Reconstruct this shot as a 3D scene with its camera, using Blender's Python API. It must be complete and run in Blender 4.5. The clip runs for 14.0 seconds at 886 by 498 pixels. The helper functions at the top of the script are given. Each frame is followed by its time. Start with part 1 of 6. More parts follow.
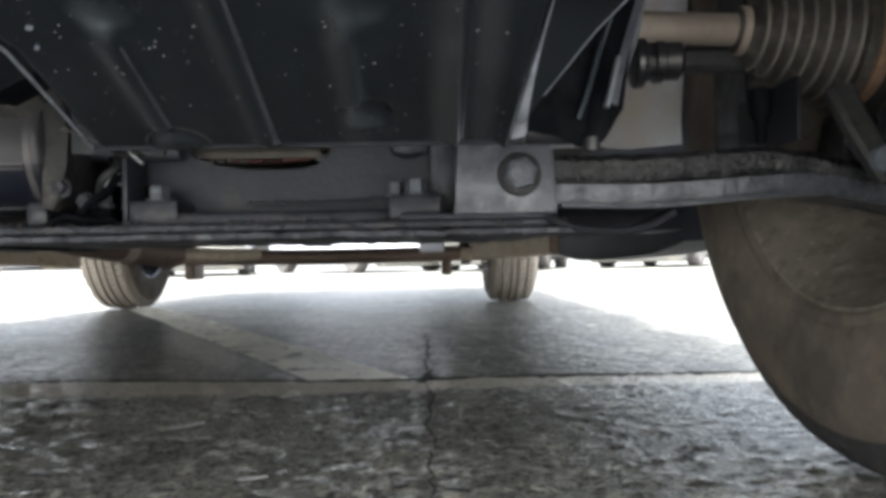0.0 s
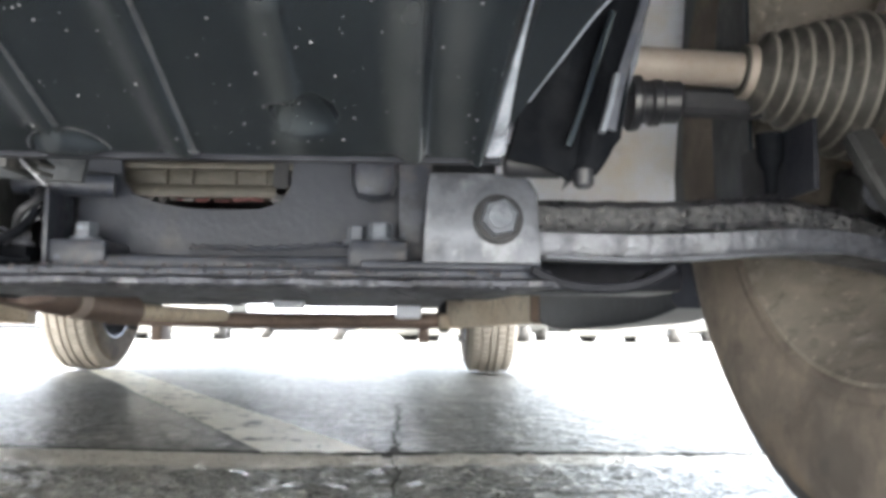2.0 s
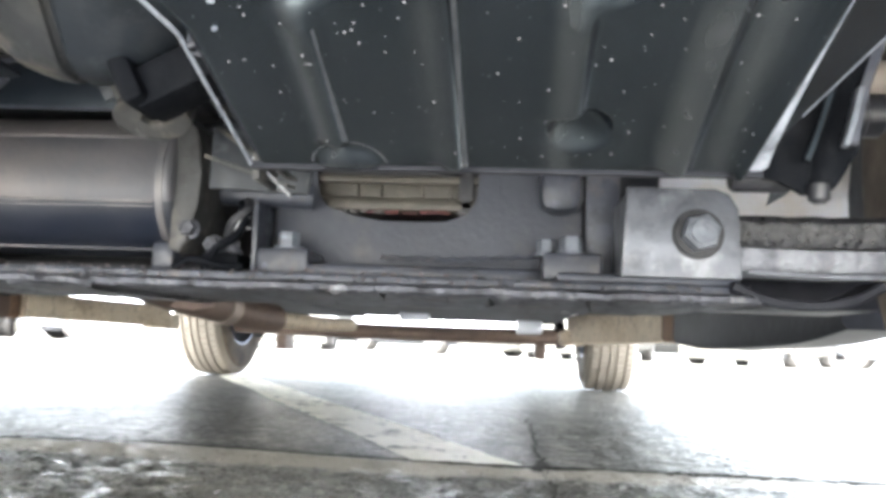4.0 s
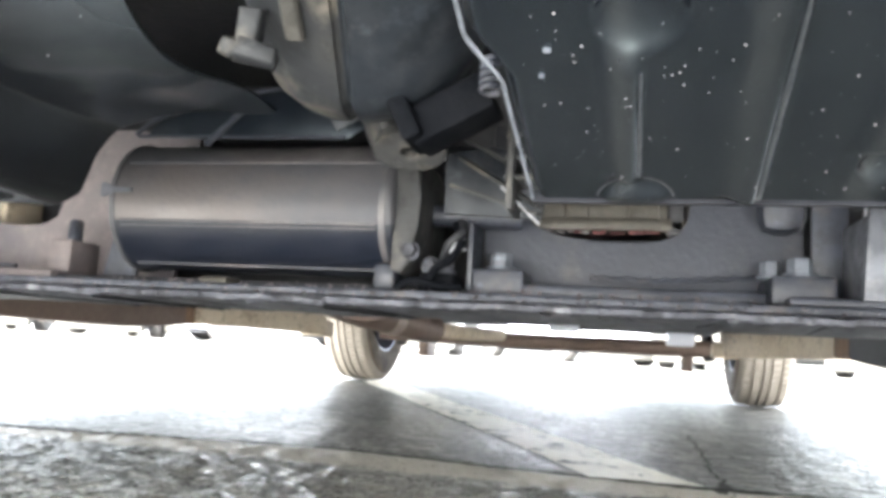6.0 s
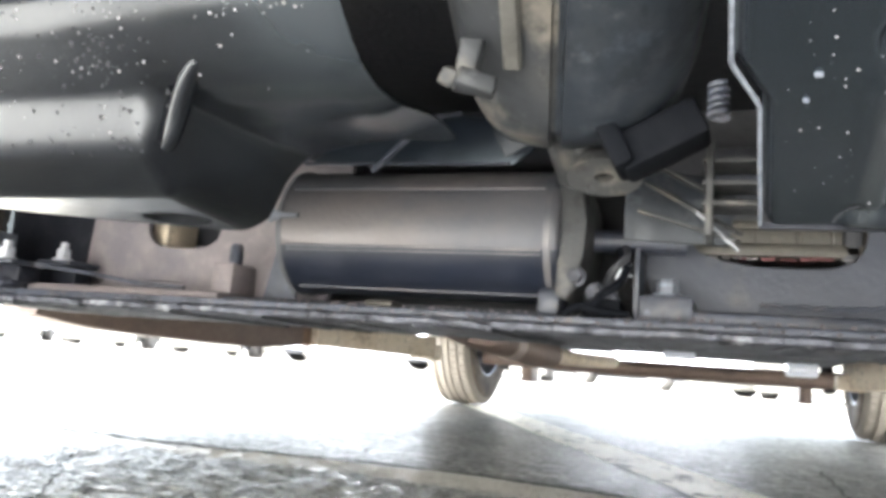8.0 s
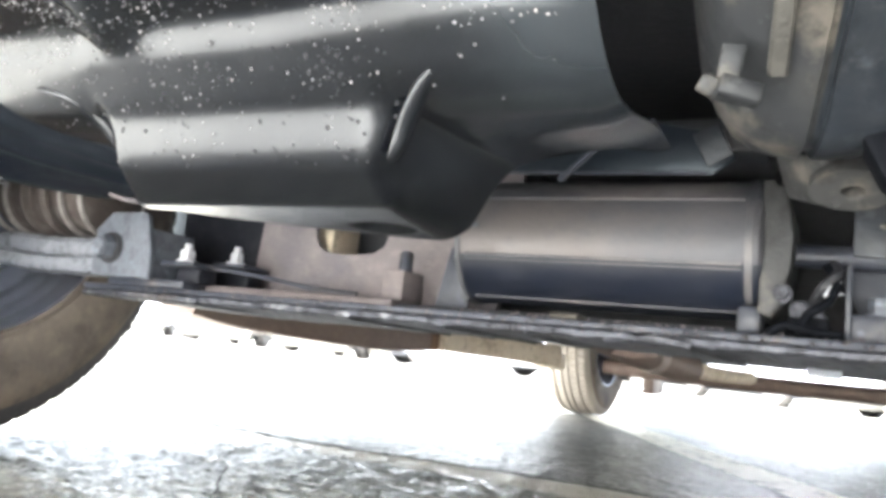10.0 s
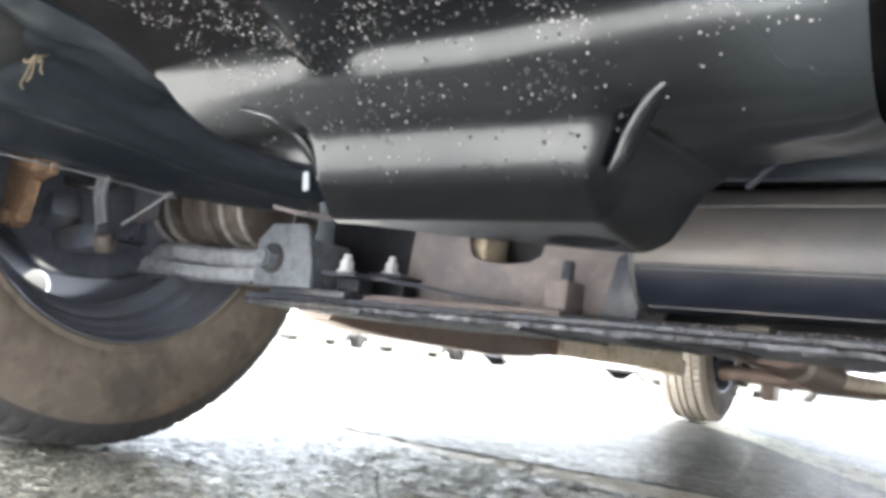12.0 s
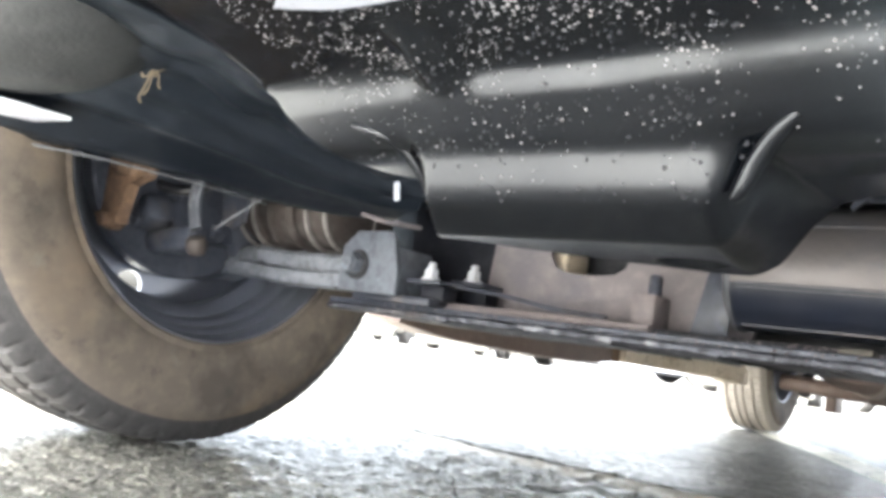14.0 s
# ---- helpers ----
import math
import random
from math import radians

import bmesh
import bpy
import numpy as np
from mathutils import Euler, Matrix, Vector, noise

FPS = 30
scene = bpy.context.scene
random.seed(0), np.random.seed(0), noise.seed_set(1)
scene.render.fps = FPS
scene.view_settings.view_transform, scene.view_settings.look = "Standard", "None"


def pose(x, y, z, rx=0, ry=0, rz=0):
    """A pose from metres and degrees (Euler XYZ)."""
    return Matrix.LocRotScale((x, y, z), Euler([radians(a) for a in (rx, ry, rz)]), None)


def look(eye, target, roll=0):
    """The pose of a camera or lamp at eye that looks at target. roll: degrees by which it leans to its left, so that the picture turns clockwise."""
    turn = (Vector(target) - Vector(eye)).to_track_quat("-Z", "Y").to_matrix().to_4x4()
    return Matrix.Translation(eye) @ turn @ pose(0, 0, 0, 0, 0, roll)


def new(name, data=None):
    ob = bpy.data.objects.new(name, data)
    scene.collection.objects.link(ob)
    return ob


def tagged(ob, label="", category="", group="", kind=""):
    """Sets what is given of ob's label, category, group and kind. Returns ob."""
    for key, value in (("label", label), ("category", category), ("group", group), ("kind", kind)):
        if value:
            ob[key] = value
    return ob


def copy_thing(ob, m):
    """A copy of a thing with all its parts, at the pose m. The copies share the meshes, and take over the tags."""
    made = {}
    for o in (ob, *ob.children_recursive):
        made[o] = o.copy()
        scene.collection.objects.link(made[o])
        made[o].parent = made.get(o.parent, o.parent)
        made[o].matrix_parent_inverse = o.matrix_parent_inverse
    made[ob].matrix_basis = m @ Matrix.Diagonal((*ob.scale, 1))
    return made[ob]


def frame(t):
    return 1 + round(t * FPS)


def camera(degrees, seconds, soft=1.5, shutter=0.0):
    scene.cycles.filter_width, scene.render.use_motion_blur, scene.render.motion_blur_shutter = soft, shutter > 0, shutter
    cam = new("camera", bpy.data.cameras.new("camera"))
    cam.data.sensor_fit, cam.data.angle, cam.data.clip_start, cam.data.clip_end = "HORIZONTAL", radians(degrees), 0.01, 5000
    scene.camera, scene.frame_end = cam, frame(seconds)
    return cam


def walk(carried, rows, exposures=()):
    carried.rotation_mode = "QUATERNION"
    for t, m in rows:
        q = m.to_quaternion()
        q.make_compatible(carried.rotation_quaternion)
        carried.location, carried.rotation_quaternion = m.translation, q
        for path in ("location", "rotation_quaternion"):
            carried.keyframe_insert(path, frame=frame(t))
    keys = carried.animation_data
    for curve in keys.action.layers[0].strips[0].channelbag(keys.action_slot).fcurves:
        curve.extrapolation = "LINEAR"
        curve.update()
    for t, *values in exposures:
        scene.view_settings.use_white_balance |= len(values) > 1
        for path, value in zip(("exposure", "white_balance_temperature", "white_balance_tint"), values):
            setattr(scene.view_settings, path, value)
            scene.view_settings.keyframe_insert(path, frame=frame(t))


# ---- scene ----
cam = camera(57.9, 14.0, soft=3.9)
PATH = [
    (0, (0.454, -0.633, 0.166), (0.487, 1.366, 0.196), -1.1),
    (0.5, (0.499, -0.598, 0.168), (0.519, 1.395, 0.327), -0.5),
    (1, (0.516, -0.573, 0.162), (0.576, 1.418, 0.342), -0.3),
    (1.5, (0.501, -0.554, 0.156), (0.589, 1.435, 0.348), 0.0),
    (2, (0.466, -0.548, 0.156), (0.546, 1.44, 0.361), 0.5),
    (2.5, (0.452, -0.549, 0.152), (0.513, 1.439, 0.36), 1.0),
    (3, (0.432, -0.55, 0.152), (0.376, 1.438, 0.362), 1.5),
    (3.5, (0.415, -0.555, 0.152), (0.296, 1.429, 0.373), 2.0),
    (4, (0.398, -0.56, 0.151), (0.228, 1.419, 0.389), 2.2),
    (4.2, (0.389, -0.563, 0.153), (0.185, 1.412, 0.393), 2.1),
    (6.3, (0.323, -0.58, 0.159), (-0.158, 1.346, 0.403), 3.3),
    (6.5, (0.32, -0.581, 0.158), (-0.159, 1.343, 0.413), 3.3),
    (7, (0.302, -0.586, 0.16), (-0.239, 1.319, 0.442), 3.4),
    (7.5, (0.285, -0.592, 0.158), (-0.339, 1.287, 0.446), 3.8),
    (7.7, (0.279, -0.594, 0.156), (-0.369, 1.276, 0.442), 4.0),
    (10, (0.202, -0.613, 0.156), (-0.716, 1.143, 0.428), 6.3),
    (10.5, (0.183, -0.618, 0.156), (-0.784, 1.112, 0.424), 6.2),
    (11, (0.163, -0.629, 0.158), (-0.859, 1.071, 0.419), 6.0),
    (11.5, (0.145, -0.636, 0.16), (-0.936, 1.027, 0.416), 6.3),
    (12, (0.135, -0.645, 0.157), (-0.974, 1.001, 0.407), 6.7),
    (12.5, (0.131, -0.651, 0.156), (-1.014, 0.971, 0.397), 6.9),
    (13, (0.129, -0.653, 0.161), (-1.022, 0.966, 0.398), 6.9),
    (13.5, (0.12, -0.662, 0.163), (-1.036, 0.953, 0.399), 7.3),
    (14, (0.106, -0.678, 0.164), (-1.098, 0.903, 0.392), 8.3),
]
GAIN = 4.08
EXPOSURES = [(t, GAIN + g, 6480, 6) for t, g in ((0.0, -1.36), (0.3, -0.6), (0.7, -0.08), (1.2, 0.02), (2.2, 0.1), (3.0, 0.28), (4.0, 0.43), (7.0, 0.47), (10.0, 0.57), (11.0, 0.26), (11.5, 0.16), (13.2, 0.17), (14.0, 0.27))]
walk(cam, [(t, look(eye, target, roll)) for t, eye, target, roll in PATH], EXPOSURES)

# ---- daylight ----
SUN_ELEVATION, SUN_TURN = 52.0, 188.0
world = bpy.data.worlds.new("sky")
scene.world = world
world.use_nodes = True
wn = world.node_tree.nodes
sky = wn.new("ShaderNodeTexSky")
sky.sky_type, sky.sun_disc = "NISHITA", False
sky.dust_density, sky.ozone_density, sky.air_density = 7.0, 0.3, 0.8
sky.sun_elevation, sky.sun_rotation = radians(SUN_ELEVATION), radians(SUN_TURN)
wn["Background"].inputs["Strength"].default_value = 0.15
haze = wn.new("ShaderNodeHueSaturation")
haze.inputs["Saturation"].default_value = 0.4
world.node_tree.links.new(sky.outputs["Color"], haze.inputs["Color"])
world.node_tree.links.new(haze.outputs["Color"], wn["Background"].inputs["Color"])
sun = new("sun", bpy.data.lights.new("sun", "SUN"))
sun.data.energy, sun.data.angle, sun.data.color = 4.0, radians(4), (1.0, 0.985, 0.96)
e, a = radians(SUN_ELEVATION), radians(SUN_TURN)
sun.matrix_world = look((0, 0, 0), (-math.cos(e) * math.sin(a), -math.cos(e) * math.cos(a), -math.sin(e)))


# ---- materials ----
def material(name, color, rough=0.5, metal=0.0, spec=0.5, grain=(), stain=(), bump=(), coat=0.0, rough_var=0.0):
    """A surface with two scales of colour variation and relief. grain, stain: (scale, strength, colour, low, high); bump: (scale, height, detail)."""
    def tone(rgb):
        return tuple(v * k for v, k in zip(rgb, (0.97, 0.985, 1.06) if name in WARM else TONE))

    color = tone(color)
    grain, stain = [[(s, w, tone(rgb), lo, hi) for s, w, rgb, lo, hi in rows] for rows in (grain, stain)]
    if name in GRIMY:
        stain += [(50, 0.55, tuple(0.42 * v for v in color), 0.54, 0.63), (80, 0.4, tuple(2.3 * v for v in color), 0.6, 0.68)]
    m = bpy.data.materials.new(name)
    m.use_nodes = True
    nt = m.node_tree
    n, link = nt.nodes, nt.links.new
    b = n["Principled BSDF"]
    b.inputs["Roughness"].default_value, b.inputs["Metallic"].default_value = rough, metal
    b.inputs["Specular IOR Level"].default_value = spec
    b.inputs["Coat Weight"].default_value = coat
    co = n.new("ShaderNodeTexCoord")
    last = n.new("ShaderNodeRGB")
    last.outputs[0].default_value = (*color, 1)
    last = last.outputs[0]
    for k, (scale, strength, tint, low, high) in enumerate((*grain, *stain)):
        t = n.new("ShaderNodeTexNoise")
        t.inputs["Scale"].default_value, t.inputs["Detail"].default_value = scale, 5.0
        t.inputs["Roughness"].default_value = 0.62
        off = n.new("ShaderNodeVectorMath")
        off.operation = "ADD"
        off.inputs[1].default_value = (1.7 * k, 3.1 * k, 0.9 * k)
        link(co.outputs["Object"], off.inputs[0])
        link(off.outputs[0], t.inputs["Vector"])
        r = n.new("ShaderNodeMapRange")
        r.inputs["From Min"].default_value, r.inputs["From Max"].default_value = low, high
        r.inputs["To Max"].default_value = strength
        link(t.outputs["Fac"], r.inputs["Value"])
        mix = n.new("ShaderNodeMix")
        mix.data_type = "RGBA"
        link(r.outputs[0], mix.inputs["Factor"])
        link(last, mix.inputs["A"])
        mix.inputs["B"].default_value = (*tint, 1)
        last = mix.outputs["Result"]
        if rough_var and k == 0:
            rr = n.new("ShaderNodeMapRange")
            rr.inputs["From Min"].default_value, rr.inputs["From Max"].default_value = 0.3, 0.7
            rr.inputs["To Min"].default_value, rr.inputs["To Max"].default_value = rough - rough_var, rough + rough_var
            link(t.outputs["Fac"], rr.inputs["Value"])
            link(rr.outputs[0], b.inputs["Roughness"])
    link(last, b.inputs["Base Color"])
    prev = None
    for scale, height, detail in bump:
        t = n.new("ShaderNodeTexNoise")
        t.inputs["Scale"].default_value, t.inputs["Detail"].default_value = scale, detail
        link(co.outputs["Object"], t.inputs["Vector"])
        bp = n.new("ShaderNodeBump")
        bp.inputs["Strength"].default_value, bp.inputs["Distance"].default_value = 1.0, height
        link(t.outputs["Fac"], bp.inputs["Height"])
        if prev:
            link(prev, bp.inputs["Normal"])
        prev = bp.outputs["Normal"]
    if prev:
        link(prev, b.inputs["Normal"])
    return m


GRIMY = {'grey_painted_steel', 'plain_grey_steel', 'worn_grey_arm_steel', 'cast_aluminium', 'oily_dark_casting', 'dusty_tan_paint', 'dust_caked_rim'}
WARM = {'cast_aluminium', 'chipped_pale_casting', 'oily_olive_casting', 'dusty_tyre_sidewall', 'rusty_steel', 'dusty_axle_steel', 'dusty_tan_paint', 'brown_exhaust_steel', 'dust_caked_rim', 'glare_pale_rear_tyre', 'dry_straw', 'dusty_boot_rubber', 'pale_boot_crest', 'brown_dusty_bellows', 'pale_bellows_crest'}
TONE = (0.935, 0.985, 1.16)  # cool cast of the light mixed into base colours under the car
DUST = (0.30, 0.27, 0.23)
GREYDUST = (0.27, 0.28, 0.30)
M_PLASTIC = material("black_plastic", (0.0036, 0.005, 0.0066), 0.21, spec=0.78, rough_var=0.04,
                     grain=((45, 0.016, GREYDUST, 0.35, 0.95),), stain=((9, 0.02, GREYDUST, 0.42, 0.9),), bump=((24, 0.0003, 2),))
M_PLASTIC.node_tree.nodes["Principled BSDF"].inputs["Specular Tint"].default_value = (0.78, 0.91, 1.0, 1)
M_COVER = material("black_cover_plastic", (0.0022, 0.0028, 0.0038), 0.17, spec=0.68, rough_var=0.03,
                   grain=((45, 0.004, GREYDUST, 0.4, 0.95),), stain=((9, 0.006, GREYDUST, 0.45, 0.9),), bump=((24, 0.0003, 2), (90, 0.00012, 2)))
M_COVER.node_tree.nodes["Principled BSDF"].inputs["Specular Tint"].default_value = (0.89, 0.92, 1.0, 1)
M_LINER = material("black_liner_plastic", (0.0046, 0.0067, 0.0098), 0.4, spec=0.45, rough_var=0.1,
                   grain=((40, 0.06, GREYDUST, 0.5, 0.9),), stain=((7, 0.05, GREYDUST, 0.48, 0.85), (70, 0.12, GREYDUST, 0.64, 0.72)), bump=((600, 0.0001, 2),))
M_LINER.node_tree.nodes["Principled BSDF"].inputs["Specular Tint"].default_value = (0.78, 0.9, 1.0, 1)
M_FRAME = material("grey_painted_steel", (0.05, 0.053, 0.062), 0.46, spec=0.4, rough_var=0.14,
                   grain=((100, 0.5, (0.1, 0.098, 0.095), 0.52, 0.72),), stain=((12, 0.7, (0.018, 0.02, 0.025), 0.46, 0.62), (25, 0.55, (0.12, 0.095, 0.07), 0.56, 0.7)),
                   bump=((200, 0.0004, 3),))
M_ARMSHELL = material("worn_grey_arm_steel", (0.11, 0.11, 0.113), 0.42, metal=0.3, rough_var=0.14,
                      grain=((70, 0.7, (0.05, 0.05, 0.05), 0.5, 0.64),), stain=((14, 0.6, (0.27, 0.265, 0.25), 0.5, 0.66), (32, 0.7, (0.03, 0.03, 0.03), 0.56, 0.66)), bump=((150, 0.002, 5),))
M_ARMGREY = material("pale_dusty_arm_steel", (0.25, 0.252, 0.25), 0.5, metal=0.2, rough_var=0.1, grain=((70, 0.6, (0.12, 0.118, 0.112), 0.48, 0.64),), stain=((14, 0.6, (0.36, 0.355, 0.34), 0.5, 0.66), (30, 0.7, (0.08, 0.075, 0.07), 0.56, 0.66)), bump=((150, 0.002, 5),))
M_OLIVE = material("oily_olive_casting", (0.055, 0.049, 0.039), 0.5, metal=0.2, rough_var=0.1,
                   grain=((120, 0.5, (0.14, 0.125, 0.095), 0.5, 0.75),), stain=((25, 0.6, (0.03, 0.028, 0.024), 0.48, 0.68),), bump=((200, 0.0008, 4),))
M_SEALANT = material("pale_squeezed_sealant", (0.15, 0.135, 0.12), 0.5, grain=((150, 0.6, (0.05, 0.043, 0.038), 0.45, 0.65),), bump=((300, 0.001, 3),))
M_BELLOWS = material("brown_dusty_bellows", (0.085, 0.069, 0.061), 0.6, grain=((40, 0.6, (0.16, 0.145, 0.13), 0.47, 0.66),), stain=((10, 0.7, (0.045, 0.036, 0.033), 0.46, 0.62), (7, 0.5, (0.16, 0.1, 0.07), 0.55, 0.7)), bump=((250, 0.0006, 4),))
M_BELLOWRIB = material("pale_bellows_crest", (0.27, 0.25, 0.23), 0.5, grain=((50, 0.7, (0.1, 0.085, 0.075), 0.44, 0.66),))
M_RIMDUST = material("dust_caked_rim", (0.21, 0.185, 0.15), 0.65, metal=0.1, grain=((60, 0.5, (0.3, 0.26, 0.205), 0.47, 0.7),), stain=((9, 0.7, (0.11, 0.092, 0.07), 0.47, 0.62), (18, 0.5, (0.33, 0.31, 0.27), 0.55, 0.68)), bump=((200, 0.0006, 4),))
# rear tread coloured pale to hold the glare from behind
M_REAR = material("glare_pale_rear_tyre", (0.32, 0.285, 0.235), 0.75, spec=0.3, grain=((60, 0.4, (0.19, 0.165, 0.13), 0.45, 0.75),), stain=((9, 0.4, (0.44, 0.39, 0.31), 0.5, 0.75),), bump=((300, 0.0006, 4),))
M_BRACKET = material("bare_grey_steel", (0.115, 0.117, 0.12), 0.48, metal=0.3, rough_var=0.12,
                     grain=((60, 0.5, (0.06, 0.06, 0.06), 0.46, 0.66),), stain=((24, 0.7, (0.28, 0.275, 0.26), 0.54, 0.66), (32, 0.6, (0.04, 0.04, 0.042), 0.54, 0.66)),
                     bump=((120, 0.0008, 4),))
M_PLAINBRACKET = material("plain_grey_steel", (0.14, 0.147, 0.152), 0.52, metal=0.2, rough_var=0.12,
                          grain=((100, 0.55, (0.075, 0.077, 0.08), 0.46, 0.68),), stain=((18, 0.5, (0.14, 0.135, 0.13), 0.52, 0.72),), bump=((200, 0.001, 4),))
M_WEB = material("dusty_brown_steel", (0.18, 0.15, 0.135), 0.6, spec=0.4, rough_var=0.1,
                 grain=((70, 0.5, (0.3, 0.25, 0.21), 0.48, 0.7),), stain=((9, 0.7, (0.1, 0.09, 0.092), 0.46, 0.62), (5, 0.5, (0.19, 0.135, 0.1), 0.5, 0.7)), bump=((250, 0.0008, 4),))
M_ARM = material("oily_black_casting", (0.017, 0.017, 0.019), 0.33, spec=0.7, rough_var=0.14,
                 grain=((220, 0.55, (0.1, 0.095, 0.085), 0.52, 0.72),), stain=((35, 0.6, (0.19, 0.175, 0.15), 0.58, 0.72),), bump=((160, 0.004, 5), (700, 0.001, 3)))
M_FLANGE = material("worn_flange_steel", (0.07, 0.07, 0.075), 0.55, metal=0.25, rough_var=0.14,
                    grain=((80, 0.8, (0.02, 0.02, 0.023), 0.48, 0.6),), stain=((60, 0.75, (0.22, 0.213, 0.2), 0.55, 0.65), (10, 0.6, (0.03, 0.029, 0.031), 0.47, 0.62), (16, 0.5, (0.12, 0.085, 0.06), 0.56, 0.7)), bump=((120, 0.004, 5), (40, 0.002, 3)))
M_WEBDARK = material("blue_grey_web_steel", (0.034, 0.037, 0.045), 0.5, spec=0.35, rough_var=0.12, grain=((60, 0.5, (0.06, 0.061, 0.063), 0.5, 0.68),), stain=((7, 0.7, (0.02, 0.022, 0.028), 0.46, 0.62), (18, 0.5, (0.09, 0.078, 0.066), 0.56, 0.7)), bump=((200, 0.0005, 3),))
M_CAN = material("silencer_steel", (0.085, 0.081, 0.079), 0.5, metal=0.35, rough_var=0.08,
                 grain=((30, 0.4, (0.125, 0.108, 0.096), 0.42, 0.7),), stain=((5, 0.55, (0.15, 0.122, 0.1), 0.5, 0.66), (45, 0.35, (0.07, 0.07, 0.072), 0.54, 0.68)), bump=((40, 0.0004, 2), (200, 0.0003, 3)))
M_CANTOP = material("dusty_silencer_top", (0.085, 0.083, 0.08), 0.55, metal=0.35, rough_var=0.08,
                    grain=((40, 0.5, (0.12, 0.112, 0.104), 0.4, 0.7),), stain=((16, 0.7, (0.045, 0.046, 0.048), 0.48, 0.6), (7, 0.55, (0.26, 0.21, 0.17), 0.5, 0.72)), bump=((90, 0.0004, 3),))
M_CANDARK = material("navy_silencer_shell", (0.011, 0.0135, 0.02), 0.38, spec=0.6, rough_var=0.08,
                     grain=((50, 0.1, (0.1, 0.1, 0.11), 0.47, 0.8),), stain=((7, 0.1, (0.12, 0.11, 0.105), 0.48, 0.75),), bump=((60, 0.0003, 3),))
M_CAST = material("cast_aluminium", (0.04, 0.04, 0.039), 0.55, metal=0.2, spec=0.3, rough_var=0.1,
                  grain=((110, 0.5, (0.05, 0.05, 0.049), 0.45, 0.68),), stain=((9, 0.8, (0.022, 0.024, 0.027), 0.48, 0.6), (26, 0.6, (0.15, 0.132, 0.105), 0.54, 0.66)), bump=((120, 0.001, 5),))
M_CASTDARK = material("oily_dark_casting", (0.017, 0.02, 0.023), 0.5, metal=0.15, spec=0.3, rough_var=0.12,
                      grain=((90, 0.5, (0.045, 0.045, 0.044), 0.45, 0.72),), stain=((12, 0.6, (0.01, 0.012, 0.014), 0.44, 0.6), (30, 0.6, (0.08, 0.08, 0.076), 0.56, 0.66)), bump=((120, 0.0006, 5),))
M_CHIP = material("chipped_pale_casting", (0.06, 0.057, 0.05), 0.6, metal=0.1, grain=((90, 0.6, (0.025, 0.024, 0.022), 0.42, 0.66),), stain=((60, 0.5, (0.14, 0.13, 0.115), 0.56, 0.7),), bump=((90, 0.003, 4),))
M_SOOT = material("sooty_black_rubber", (0.005, 0.0055, 0.0065), 0.7, spec=0.04, grain=((70, 0.08, (0.06, 0.058, 0.055), 0.48, 0.75),), stain=((20, 0.08, (0.08, 0.075, 0.07), 0.52, 0.75),), bump=((200, 0.0006, 3),))
M_RAIL = material("dark_navy_rail_paint", (0.013, 0.0135, 0.0165), 0.55, spec=0.15, grain=((50, 0.25, (0.05, 0.05, 0.052), 0.48, 0.72),), stain=((8, 0.25, (0.035, 0.033, 0.034), 0.52, 0.72),), bump=((150, 0.0006, 3),))
M_BOOTRIB = material("pale_boot_crest", (0.2, 0.182, 0.155), 0.5, grain=((90, 0.5, (0.1, 0.09, 0.076), 0.46, 0.68),))
M_DARK = material("sooty_metal", (0.02, 0.02, 0.022), 0.6, grain=((80, 0.4, (0.06, 0.055, 0.05), 0.5, 0.8),), stain=((10, 0.3, (0.05, 0.045, 0.04), 0.5, 0.8),), bump=((150, 0.001, 4),))
M_RUST = material("rusty_steel", (0.2, 0.125, 0.08), 0.75, grain=((120, 0.6, (0.34, 0.21, 0.12), 0.46, 0.7),), stain=((25, 0.6, (0.1, 0.068, 0.05), 0.48, 0.66),), bump=((300, 0.0012, 5),))
M_PIPE = material("brown_exhaust_steel", (0.15, 0.105, 0.082), 0.55, metal=0.2, grain=((90, 0.5, (0.25, 0.185, 0.14), 0.45, 0.75),), stain=((12, 0.5, (0.075, 0.057, 0.05), 0.45, 0.7),), bump=((200, 0.0006, 4),))
M_TAN = material("dusty_tan_paint", (0.58, 0.49, 0.36), 0.6, grain=((90, 0.4, (0.6, 0.53, 0.41), 0.45, 0.75),), stain=((9, 0.55, (0.3, 0.2, 0.11), 0.5, 0.75),), bump=((200, 0.0005, 4),))
M_SHAFT = material("dusty_axle_steel", (0.33, 0.28, 0.235), 0.55, metal=0.2, grain=((110, 0.5, (0.26, 0.2, 0.15), 0.45, 0.75),), stain=((30, 0.5, (0.44, 0.39, 0.33), 0.5, 0.75),), bump=((300, 0.0005, 4),))
M_RUBBER = material("dusty_rubber", (0.08, 0.075, 0.066), 0.6, spec=0.4, rough_var=0.08, grain=((120, 0.35, (0.14, 0.12, 0.1), 0.45, 0.8),), stain=((14, 0.5, (0.13, 0.105, 0.08), 0.45, 0.75),), bump=((300, 0.0004, 4),))
M_TYRE = material("dusty_tyre_sidewall", (0.155, 0.129, 0.104), 0.8, spec=0.25, grain=((60, 0.4, (0.25, 0.205, 0.155), 0.46, 0.7),), stain=((9, 0.8, (0.085, 0.073, 0.062), 0.47, 0.6), (4, 0.7, (0.26, 0.195, 0.135), 0.5, 0.64), (28, 0.6, (0.075, 0.066, 0.058), 0.56, 0.66), (16, 0.5, (0.22, 0.2, 0.17), 0.6, 0.7)), bump=((400, 0.0004, 4), (20, 0.001, 2)))
